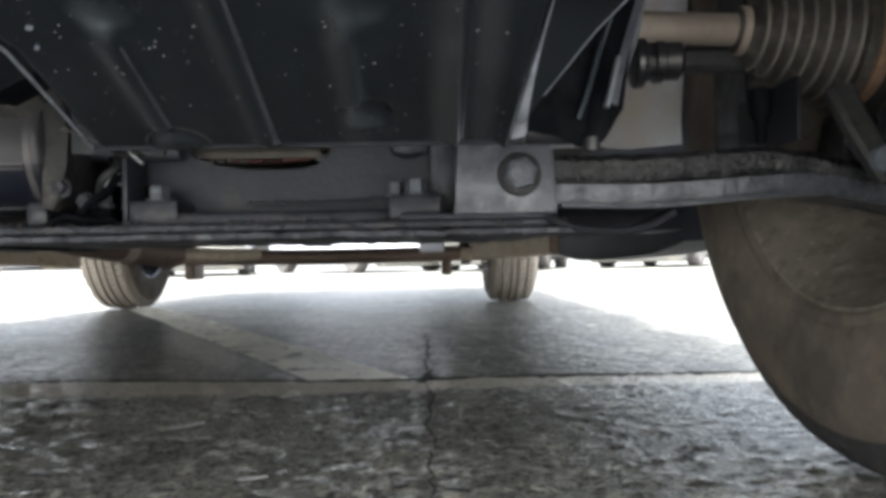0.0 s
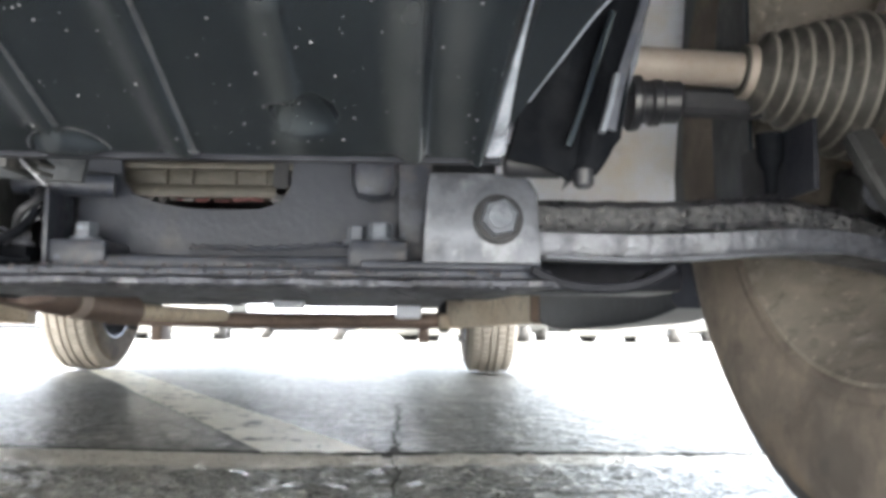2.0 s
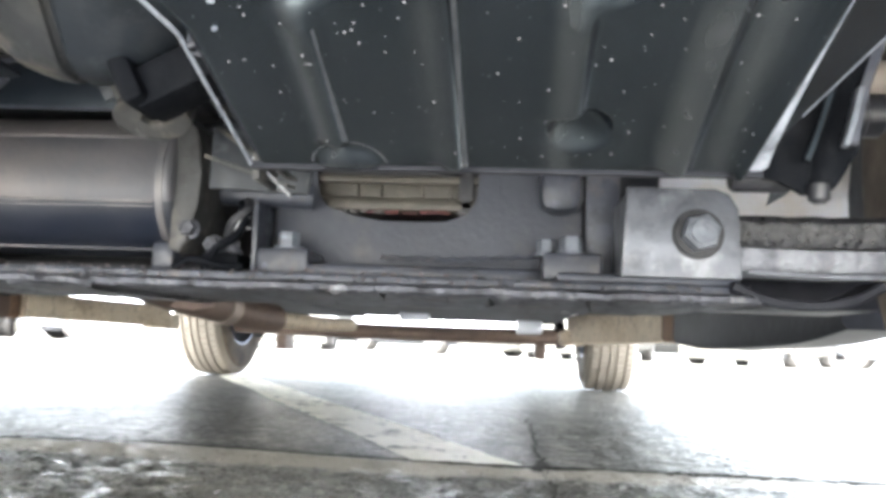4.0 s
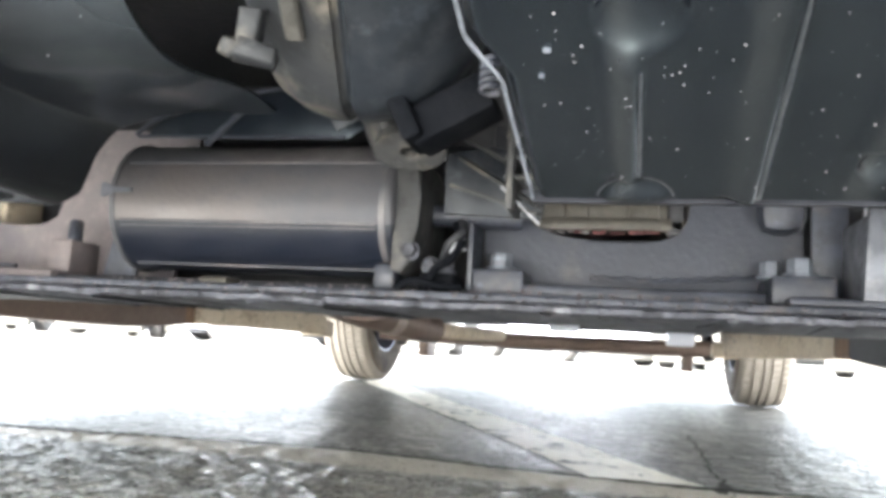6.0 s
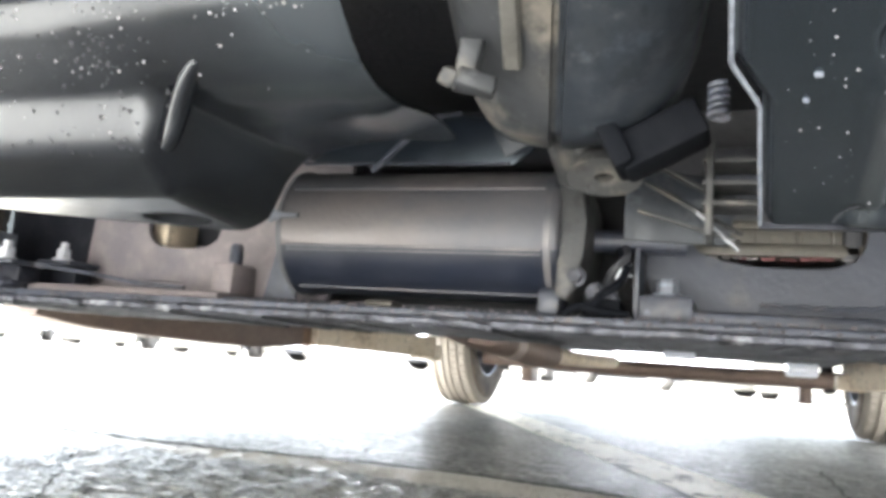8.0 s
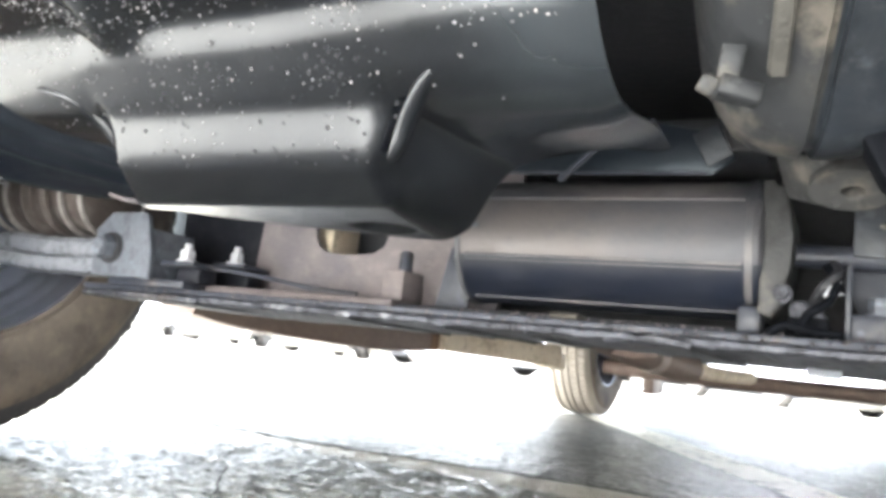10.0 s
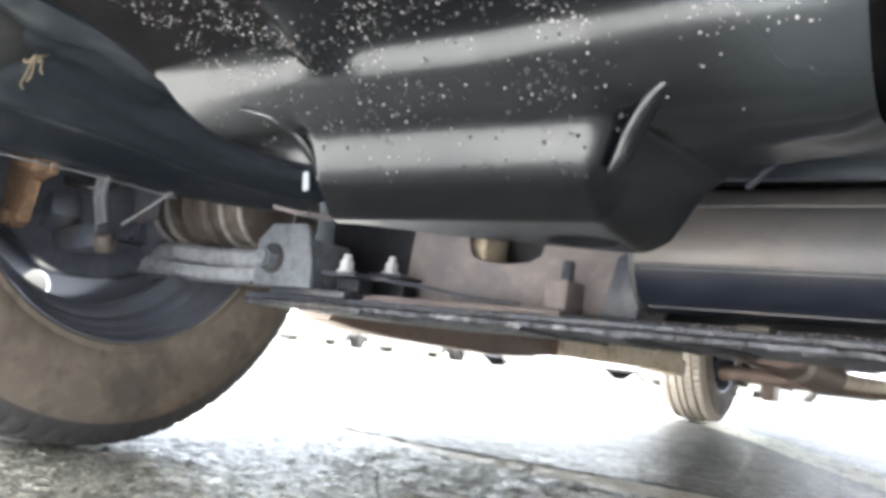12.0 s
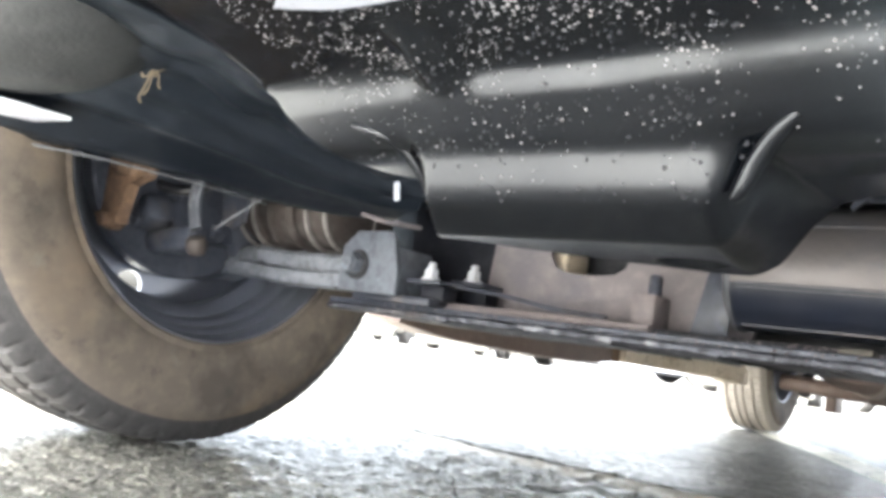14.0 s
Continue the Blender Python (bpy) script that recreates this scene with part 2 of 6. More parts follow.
M_BOOT = material("dusty_boot_rubber", (0.045, 0.042, 0.036), 0.45, spec=0.6, rough_var=0.08, grain=((90, 0.5, (0.16, 0.148, 0.125), 0.46, 0.7),), stain=((40, 0.7, (0.03, 0.028, 0.025), 0.54, 0.66),), bump=((300, 0.0004, 4),))
M_BLACK = material("black_rubber", (0.018, 0.018, 0.02), 0.35, spec=0.6, rough_var=0.1, grain=((120, 0.2, (0.08, 0.075, 0.07), 0.5, 0.8),), stain=((14, 0.15, DUST, 0.5, 0.8),), bump=((300, 0.0002, 3),))
M_TREAD = material("worn_tread_rubber", (0.06, 0.056, 0.05), 0.7, spec=0.3, grain=((90, 0.4, (0.13, 0.115, 0.1), 0.45, 0.75),), stain=((9, 0.4, (0.14, 0.115, 0.09), 0.5, 0.75),), bump=((400, 0.0006, 4),))
M_RIM = material("dull_rim_metal", (0.33, 0.335, 0.345), 0.29, metal=0.75, stain=((5, 0.35, (0.13, 0.115, 0.1), 0.5, 0.75),))
M_HUB = material("grimy_blue_grey_casting", (0.075, 0.08, 0.092), 0.5, metal=0.2, rough_var=0.1, grain=((70, 0.5, (0.035, 0.04, 0.05), 0.45, 0.68),), stain=((12, 0.6, (0.14, 0.12, 0.1), 0.54, 0.68),), bump=((120, 0.001, 4),))
M_ZINC = material("zinc_bolt_steel", (0.26, 0.255, 0.24), 0.45, metal=0.5, rough_var=0.1, grain=((200, 0.6, (0.11, 0.1, 0.09), 0.42, 0.72),), bump=((500, 0.0005, 3),))
M_NUT = material("pale_zinc_nut", (0.45, 0.44, 0.415), 0.5, metal=0.25, grain=((120, 0.5, (0.25, 0.23, 0.2), 0.46, 0.7),), bump=((300, 0.0005, 3),))
M_SHIELD = material("dusty_inner_panel", (0.75, 0.74, 0.71), 0.6, metal=0.1, grain=((40, 0.4, (0.66, 0.62, 0.56), 0.45, 0.75),), stain=((9, 0.7, (0.68, 0.55, 0.37), 0.45, 0.68), (30, 0.4, (0.4, 0.36, 0.3), 0.58, 0.7)), bump=((60, 0.0006, 3),))
M_RED = material("red_gasket_rubber", (0.12, 0.03, 0.028), 0.5, grain=((200, 0.6, (0.05, 0.02, 0.016), 0.45, 0.65),))
M_PAINT = material("white_car_paint", (0.78, 0.78, 0.76), 0.3, coat=0.6, stain=((6, 0.1, DUST, 0.5, 0.8),))
M_GLASS = material("dark_car_glass", (0.01, 0.012, 0.012), 0.05, spec=0.6)
# pale colour puts the bright reflection into the tray's rolled edges
M_EDGE = material("edge_highlight_plastic", (0.16, 0.165, 0.17), 0.22, spec=0.9, grain=((120, 0.6, (0.03, 0.03, 0.033), 0.42, 0.7),))
M_GREYCAP = material("pale_grey_plastic", (0.42, 0.425, 0.43), 0.45, grain=((40, 0.3, (0.3, 0.3, 0.3), 0.45, 0.75),), stain=((9, 0.4, (0.33, 0.31, 0.28), 0.5, 0.75),), bump=((200, 0.0003, 3),))
# pale colour for the painted highlight on the tray's fold
M_FOLDLIGHT = material("highlight_plastic", (0.3, 0.305, 0.31), 0.22, spec=0.9, grain=((40, 0.8, (0.09, 0.095, 0.1), 0.46, 0.66),), stain=((150, 0.5, (0.45, 0.45, 0.45), 0.52, 0.66),), bump=((200, 0.0003, 3),))
M_DUSTLINER = material("dust_coated_plastic", (0.035, 0.036, 0.034), 0.6, grain=((40, 0.4, (0.08, 0.078, 0.07), 0.46, 0.7),), stain=((10, 0.5, (0.018, 0.019, 0.02), 0.46, 0.66),), bump=((200, 0.0006, 3),))
# pale colour for painted highlights on the ribs and the boss
M_CREST = material("rib_highlight_plastic", (0.042, 0.043, 0.043), 0.36, spec=0.6, grain=((60, 0.7, (0.012, 0.013, 0.015), 0.44, 0.64),), stain=((90, 0.4, (0.09, 0.088, 0.082), 0.54, 0.66),))
M_STRAW = material("dry_straw", (0.16, 0.125, 0.08), 0.8)
M_GRIT = material("pale_grit", (0.33, 0.31, 0.28), 0.9, grain=((50, 0.5, (0.3, 0.25, 0.2), 0.4, 0.7),))


def dusted(mat, low, high, strength, tint):
    """A film of dust over the part of a thing between two distances in x."""
    nt = mat.node_tree
    n, link = nt.nodes, nt.links.new
    shader = n["Principled BSDF"]
    source = shader.inputs["Base Color"].links[0].from_socket
    co, sep, noi = n.new("ShaderNodeTexCoord"), n.new("ShaderNodeSeparateXYZ"), n.new("ShaderNodeTexNoise")
    noi.inputs["Scale"].default_value, noi.inputs["Detail"].default_value = 14.0, 7.0
    link(co.outputs["Object"], noi.inputs["Vector"])
    link(co.outputs["Object"], sep.inputs[0])
    add = n.new("ShaderNodeMath")
    add.operation = "MULTIPLY_ADD"
    link(noi.outputs["Fac"], add.inputs[0])
    add.inputs[1].default_value = 0.16
    link(sep.outputs["X"], add.inputs[2])
    r = n.new("ShaderNodeMapRange")
    r.inputs["From Min"].default_value, r.inputs["From Max"].default_value, r.inputs["To Max"].default_value = low, high, strength
    link(add.outputs[0], r.inputs["Value"])
    mix = n.new("ShaderNodeMix")
    mix.data_type = "RGBA"
    link(r.outputs[0], mix.inputs["Factor"])
    link(source, mix.inputs["A"])
    mix.inputs["B"].default_value = (*tint, 1)
    link(mix.outputs["Result"], shader.inputs["Base Color"])


def rib_sheen(mat, rows, tint):
    """Soft uneven pale bands that paint the ribs' sheen into the colour; rows of (x, half width, strength)."""
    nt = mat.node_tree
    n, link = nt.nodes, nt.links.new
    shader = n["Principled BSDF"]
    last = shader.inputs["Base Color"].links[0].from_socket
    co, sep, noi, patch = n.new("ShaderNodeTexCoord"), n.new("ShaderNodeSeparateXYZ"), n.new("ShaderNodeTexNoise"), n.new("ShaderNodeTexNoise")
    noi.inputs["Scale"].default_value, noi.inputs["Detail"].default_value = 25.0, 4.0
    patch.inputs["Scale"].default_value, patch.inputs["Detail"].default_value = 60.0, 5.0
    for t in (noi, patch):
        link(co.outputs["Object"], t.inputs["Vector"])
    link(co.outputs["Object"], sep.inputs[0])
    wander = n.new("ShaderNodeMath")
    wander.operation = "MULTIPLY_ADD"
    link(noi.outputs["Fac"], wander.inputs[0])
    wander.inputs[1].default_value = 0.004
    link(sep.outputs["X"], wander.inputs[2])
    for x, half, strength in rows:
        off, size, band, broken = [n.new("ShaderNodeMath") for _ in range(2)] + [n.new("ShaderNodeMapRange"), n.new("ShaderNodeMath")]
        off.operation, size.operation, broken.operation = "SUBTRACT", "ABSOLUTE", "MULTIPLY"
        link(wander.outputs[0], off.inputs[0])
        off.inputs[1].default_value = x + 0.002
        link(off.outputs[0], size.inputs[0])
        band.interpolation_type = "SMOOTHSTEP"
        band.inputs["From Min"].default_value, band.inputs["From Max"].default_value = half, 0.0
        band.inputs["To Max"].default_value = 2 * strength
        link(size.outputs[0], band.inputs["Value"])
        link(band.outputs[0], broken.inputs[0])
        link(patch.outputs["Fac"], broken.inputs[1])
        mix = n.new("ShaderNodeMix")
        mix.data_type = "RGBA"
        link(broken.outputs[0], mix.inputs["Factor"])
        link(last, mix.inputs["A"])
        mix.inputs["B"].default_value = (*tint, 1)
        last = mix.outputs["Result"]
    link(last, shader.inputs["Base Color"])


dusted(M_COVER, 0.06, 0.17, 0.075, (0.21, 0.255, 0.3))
# pale bands in the tray's colour stand in for reflections along the ribs
rib_sheen(M_PLASTIC, ((0.3675, 0.009, 0.07), (0.4635, 0.011, 0.13), (0.3205, 0.007, 0.09), (0.4165, 0.009, 0.1), (0.4815, 0.01, 0.1)), (0.15, 0.156, 0.16))


# ---- mesh helpers ----
def part(name, bm, mat, parent=None, label="", sharp=38.0):
    """One mesh object out of a bmesh, smooth but for its sharp edges."""
    bmesh.ops.recalc_face_normals(bm, faces=bm.faces)
    for f in bm.faces:
        f.smooth = True
    for ed in bm.edges:
        if len(ed.link_faces) == 2 and ed.calc_face_angle(0.0) > radians(sharp):
            ed.smooth = False
    me = bpy.data.meshes.new(name)
    bm.to_mesh(me)
    bm.free()
    me.materials.append(mat)
    ob = new(name, me)
    if parent:
        ob.parent = parent
    if label:
        tagged(ob, label)
    return ob


def box(bm, centre, size, bevel=0.0, turn=(0, 0, 0)):
    m = pose(*centre, *turn) @ Matrix.Diagonal((*size, 1))
    made = bmesh.ops.create_cube(bm, size=1.0, matrix=m)["verts"]
    if bevel:
        edges = list({ed for v in made for ed in v.link_edges})
        bmesh.ops.bevel(bm, geom=edges, offset=bevel, segments=2, affect="EDGES", profile=0.5)


def lathe(bm, profile, m=Matrix(), steps=48, closed=False):
    """Spins (radius, height) rows round m's z axis."""
    rings = []
    for r, h in profile:
        rings.append([bm.verts.new(m @ Vector((r * math.cos(2 * math.pi * k / steps), r * math.sin(2 * math.pi * k / steps), h))) for k in range(steps)])
    pairs = list(zip(rings, rings[1:])) + ([(rings[-1], rings[0])] if closed else [])
    for p, q in pairs:
        for k in range(steps):
            bm.faces.new((p[k], p[(k + 1) % steps], q[(k + 1) % steps], q[k]))
    if not closed:
        bm.faces.new(rings[0][::-1])
        bm.faces.new(rings[-1])


def shell(bm, profile, m, start, end, steps=40):
    """Part of a turned shell, between two angles in degrees."""
    rows = []
    for r, h in profile:
        rows.append([bm.verts.new(m @ Vector((r * math.cos(radians(q)), r * math.sin(radians(q)), h))) for q in span(start, end, steps)])
    for p, q in zip(rows, rows[1:]):
        for k in range(steps):
            bm.faces.new((p[k], p[k + 1], q[k + 1], q[k]))


def smooth_path(pts, steps=6):
    """A rounded line through the points."""
    pts = [Vector(p) for p in pts]
    out = []
    for i in range(len(pts) - 1):
        p0, p1, p2, p3 = pts[max(i - 1, 0)], pts[i], pts[i + 1], pts[min(i + 2, len(pts) - 1)]
        for k in range(steps):
            t = k / steps
            out.append(0.5 * ((2 * p1) + (p2 - p0) * t + (2 * p0 - 5 * p1 + 4 * p2 - p3) * t * t + (3 * p1 - p0 - 3 * p2 + p3) * t ** 3))
    return out + [pts[-1]]


def sweep(bm, pts, section, up=(0, 0, 1), scales=None):
    """Carries a closed 2D section (across, up) along a line."""
    pts = [Vector(p) for p in pts]
    rings = []
    for i, p in enumerate(pts):
        d = (pts[min(i + 1, len(pts) - 1)] - pts[max(i - 1, 0)]).normalized()
        side = d.cross(Vector(up)).normalized()
        top = side.cross(d)
        s = scales[i] if scales else 1.0
        rings.append([bm.verts.new(p + side * (u * s) + top * (v * s)) for u, v in section])
    n = len(section)
    for a, b in zip(rings, rings[1:]):
        for k in range(n):
            bm.faces.new((a[k], a[(k + 1) % n], b[(k + 1) % n], b[k]))
    bm.faces.new(rings[0][::-1])
    bm.faces.new(rings[-1])


def ring(r, n=14, flat=1.0):
    return [(r * math.cos(2 * math.pi * k / n), flat * r * math.sin(2 * math.pi * k / n)) for k in range(n)]


def tube(bm, pts, r, n=14, steps=6, up=(0, 0, 1)):
    sweep(bm, smooth_path(pts, steps), ring(r, n), up)


def slab(bm, outline, m, depth, bevel=0.0):
    """A flat outline (in m's x, y plane), with a thickness along m's z."""
    lo = [bm.verts.new(m @ Vector((x, y, 0))) for x, y in outline]
    hi = [bm.verts.new(m @ Vector((x, y, depth))) for x, y in outline]
    faces = [bm.faces.new(lo[::-1]), bm.faces.new(hi)]
    n = len(outline)
    for k in range(n):
        bm.faces.new((lo[k], lo[(k + 1) % n], hi[(k + 1) % n], hi[k]))
    if bevel:
        edges = list({ed for f in faces for ed in f.edges})
        bmesh.ops.bevel(bm, geom=edges, offset=bevel, segments=2, affect="EDGES", profile=0.5)


def slab_hole(bm, outline, hole, m, depth):
    """A plate with one hole, both given as rings of as many points."""
    n = len(outline)
    rows = []
    for z in (0, depth):
        rows.append(([bm.verts.new(m @ Vector((x, y, z))) for x, y in outline], [bm.verts.new(m @ Vector((x, y, z))) for x, y in hole]))
    (o0, h0), (o1, h1) = rows
    for k in range(n):
        j = (k + 1) % n
        bm.faces.new((o0[k], h0[k], h0[j], o0[j]))
        bm.faces.new((o1[k], o1[j], h1[j], h1[k]))
        bm.faces.new((o0[k], o0[j], o1[j], o1[k]))
        bm.faces.new((h0[k], h1[k], h1[j], h0[j]))


def sheet(bm, xs, ys, place, depth=0.003, keep=None):
    """A curved sheet with a thickness: place(x, y) gives a point, keep(x, y) says which cells stand."""
    low = [[bm.verts.new(place(x, y)) for x in xs] for y in ys]
    cells = [(i, j) for j in range(len(ys) - 1) for i in range(len(xs) - 1)
             if keep is None or keep((xs[i] + xs[i + 1]) / 2, (ys[j] + ys[j + 1]) / 2)]
    faces = [bm.faces.new((low[j][i], low[j][i + 1], low[j + 1][i + 1], low[j + 1][i])) for i, j in cells]
    bmesh.ops.delete(bm, geom=[v for v in bm.verts if not v.link_faces], context="VERTS")
    if depth:
        bmesh.ops.solidify(bm, geom=faces, thickness=depth)


def hexbolt(bm, m, across, height, washer=0.0, stud=0.0):
    """A bolt head on m's z axis, with a washer under it and a stud that stands out of it."""
    if washer:
        lathe(bm, [(washer, 0), (washer, 0.002), (washer * 0.96, 0.0028), (across * 0.62, 0.003)], m, 28)
    z = 0.003 if washer else 0.0
    r = across / math.sqrt(3)
    lathe(bm, [(r, z), (r, z + height * 0.85), (r * 0.9, z + height)], m, 6)
    if stud:
        lathe(bm, [(across * 0.32, z + height - 0.001), (across * 0.32, z + height + stud * 0.9), (across * 0.26, z + height + stud)], m, 16)


def thing(name, label, category, at=(0, 0, 0), group="", kind=""):
    ob = new(name)
    ob.location = at
    return tagged(ob, label, category, group, kind)


def span(a, b, n):
    return [a + (b - a) * k / n for k in range(n + 1)]


def mixed(x, rows):
    """A value between rows of (x, value), smoothly."""
    if x <= rows[0][0]:
        return rows[0][1]
    for (x0, v0), (x1, v1) in zip(rows, rows[1:]):
        if x <= x1:
            t = (x - x0) / (x1 - x0)
            return v0 + (v1 - v0) * t
    return rows[-1][1]


def step(a, b, x):
    t = min(max((x - a) / (b - a), 0.0), 1.0)
    return t * t * (3 - 2 * t)


TO_FRONT = pose(0, 0, 0, 90, 0, 0)  # a plate's z axis points towards -y


# ---- ground ----
JOINT = [(-6.0, 0.47), (-0.65, 0.505), (-0.3, 0.55), (-0.1, 0.57), (0.2, 0.553), (0.44, 0.53), (0.93, 0.522), (6.0, 0.49)]


def ground_height(x, y):
    near = 1 - step(2.5, 4.5, max(abs(x), abs(y)))
    if near <= 0:
        return 0.0
    rough = 0.0032 if y < 0.53 else 0.0012
    return rough * near * (noise.noise((x * 60, y * 60, 0.0)) - 0.4 + 0.6 * noise.noise((x * 140, y * 140, 5.0))) + 0.004 * near * noise.noise((x * 2, y * 2, 9.0)) - 0.004 * near


def banded(mat, low, high, tint):
    """Lays a worn band of old mortar along the joint into a material, between two distances in y."""
    nt = mat.node_tree
    n, link = nt.nodes, nt.links.new
    shader = n["Principled BSDF"]
    source = shader.inputs["Base Color"].links[0].from_socket
    co, sep, noi = n.new("ShaderNodeTexCoord"), n.new("ShaderNodeSeparateXYZ"), n.new("ShaderNodeTexNoise")
    noi.inputs["Scale"].default_value, noi.inputs["Detail"].default_value = 22.0, 6.0
    link(co.outputs["Object"], noi.inputs["Vector"])
    link(co.outputs["Object"], sep.inputs[0])
    add = n.new("ShaderNodeMath")
    add.operation = "MULTIPLY_ADD"
    link(noi.outputs["Fac"], add.inputs[0])
    add.inputs[1].default_value = 0.09
    link(sep.outputs["Y"], add.inputs[2])
    r = n.new("ShaderNodeMapRange")
    r.inputs["From Min"].default_value, r.inputs["From Max"].default_value, r.inputs["To Max"].default_value = low, high, 0.75
    link(add.outputs[0], r.inputs["Value"])
    mix = n.new("ShaderNodeMix")
    mix.data_type = "RGBA"
    link(r.outputs[0], mix.inputs["Factor"])
    link(source, mix.inputs["A"])
    mix.inputs["B"].default_value = (*tint, 1)
    link(mix.outputs["Result"], shader.inputs["Base Color"])


TONE = (1.03, 1.01, 0.93)
# pale flecks in the grain are stone, and glints put into the colour
M_NEAR = material("coarse_pavement", (0.23, 0.232, 0.228), 0.36, spec=0.6, rough_var=0.18,
                  grain=((120, 0.9, (0.03, 0.031, 0.032), 0.48, 0.58), (60, 0.75, (0.55, 0.54, 0.52), 0.55, 0.63)),
                  stain=((3.2, 0.65, (0.07, 0.07, 0.07), 0.45, 0.65), (11, 0.5, (0.3, 0.28, 0.25), 0.55, 0.7)), bump=((60, 0.007, 5), (200, 0.003, 3)))
banded(M_NEAR, 0.475, 0.5, (0.58, 0.54, 0.46))
M_FAR = material("smooth_pavement", (0.11, 0.112, 0.112), 0.42, spec=0.45, rough_var=0.16,
                 grain=((80, 0.65, (0.045, 0.045, 0.047), 0.46, 0.6), (45, 0.7, (0.4, 0.39, 0.37), 0.56, 0.65)),
                 stain=((4.5, 0.8, (0.045, 0.045, 0.048), 0.46, 0.6), (16, 0.65, (0.3, 0.29, 0.27), 0.55, 0.66)), bump=((24, 0.016, 6), (120, 0.005, 4)))


def ground():
    ys = [-4000, -900, -200, -60, -20, -8, -4, -2.2, -1.5, *span(-1.1, 0.5, 200), *span(0.505, 0.5245, 5), *span(0.526, 0.534, 6), *span(0.536, 0.56, 4),
          *span(0.58, 2.9, 110), 3.2, 3.6, 4.2, 5, 6.5, 9, 14, 25, 60, 200, 900, 4000]
    xs = [-4000, -900, -200, -60, -20, -8, -4, -2.6, *span(-2.0, 2.0, 320), 2.6, 4, 8, 20, 60, 200, 900, 4000]
    verts, faces, slots = [], [], []
    for y in ys:
        for x in xs:
            yy = y + (mixed(x, JOINT) - 0.53 + 0.004 * noise.noise((x * 14, 3.3, 0))) * (1 - step(0.4, 1.0, abs(y - 0.53))) * (1 - step(3, 6, abs(x)))
            verts.append((x, yy, ground_height(x, yy) - (0.02 if 0.5255 < y < 0.5345 and abs(x) < 3 else 0.0)))
    w = len(xs)
    for j in range(len(ys) - 1):
        for i in range(w - 1):
            faces.append((j * w + i, j * w + i + 1, (j + 1) * w + i + 1, (j + 1) * w + i))
            slots.append(0 if ys[j] < 0.53 else 1)
    me = bpy.data.meshes.new("ground")
    me.from_pydata(verts, [], faces)
    me.polygons.foreach_set("use_smooth", [True] * len(faces))
    me.materials.append(M_NEAR)
    me.materials.append(M_FAR)
    me.polygons.foreach_set("material_index", slots)
    tagged(new("ground", me), "worn grey pavement with a straight joint, cracks and old mortar", "pavement", kind="structure")


ground()


def ribbon(name, mat, centre, half, y0, y1, rows, cols, label, category):
    """A thin worn layer on the ground: centre(y) and half(y) give its middle and half width."""
    verts, faces = [], []
    for j in range(rows + 1):
        y = y0 + (y1 - y0) * j / rows
        for i in range(cols + 1):
            x = centre(y) + half(y) * (2 * i / cols - 1) * (1 + 0.12 * noise.noise((y * 30, 7.0 * i / cols, 1.0)))
            verts.append((x, y, ground_height(x, y) + 0.0011))
    for j in range(rows):
        for i in range(cols):
            k = j * (cols + 1) + i
            faces.append((k, k + 1, k + cols + 2, k + cols + 1))
    me = bpy.data.meshes.new(name)
    me.from_pydata(verts, [], faces)
    me.polygons.foreach_set("use_smooth", [True] * len(faces))
    me.materials.append(mat)
    return tagged(new(name, me), label, category, kind="structure")


def worn(mat, scale, low, high):
    """Lets noise wear holes through a thin layer."""
    nt = mat.node_tree
    n, link = nt.nodes, nt.links.new
    out = n["Material Output"]
    shader = out.inputs["Surface"].links[0].from_socket
    co, t, r = n.new("ShaderNodeTexCoord"), n.new("ShaderNodeTexNoise"), n.new("ShaderNodeMapRange")
    t.inputs["Scale"].default_value, t.inputs["Detail"].default_value, t.inputs["Roughness"].default_value = scale, 8.0, 0.65
    link(co.outputs["Object"], t.inputs["Vector"])
    r.inputs["From Min"].default_value, r.inputs["From Max"].default_value = low, high
    link(t.outputs["Fac"], r.inputs["Value"])
    clear, mix = n.new("ShaderNodeBsdfTransparent"), n.new("ShaderNodeMixShader")
    link(r.outputs[0], mix.inputs["Fac"])
    link(clear.outputs[0], mix.inputs[1])
    link(shader, mix.inputs[2])
    link(mix.outputs[0], out.inputs["Surface"])
    return mat


M_LINE = worn(material("worn_line_paint", (0.85, 0.84, 0.8), 0.45, grain=((70, 0.4, (0.4, 0.38, 0.34), 0.45, 0.7),), stain=((10, 0.4, (0.45, 0.42, 0.36), 0.45, 0.7),), bump=((150, 0.0012, 4),)), 17, 0.36, 0.44)
ribbon("painted_line", M_LINE, lambda y: 0.62 - 0.5 * y, lambda y: 0.074, 0.545, 6.0, 260, 12, "worn white line painted slantwise across the pavement", "road marking")
M_CRACK = worn(material("crack_dirt", (0.035, 0.035, 0.034), 0.9, grain=((200, 0.4, (0.07, 0.065, 0.06), 0.5, 0.7),)), 40, 0.3, 0.4)
M_GAP = worn(material("joint_gap", (0.012, 0.012, 0.012), 0.95, spec=0.1, grain=((120, 0.5, (0.05, 0.047, 0.042), 0.5, 0.7),)), 30, 0.28, 0.36)


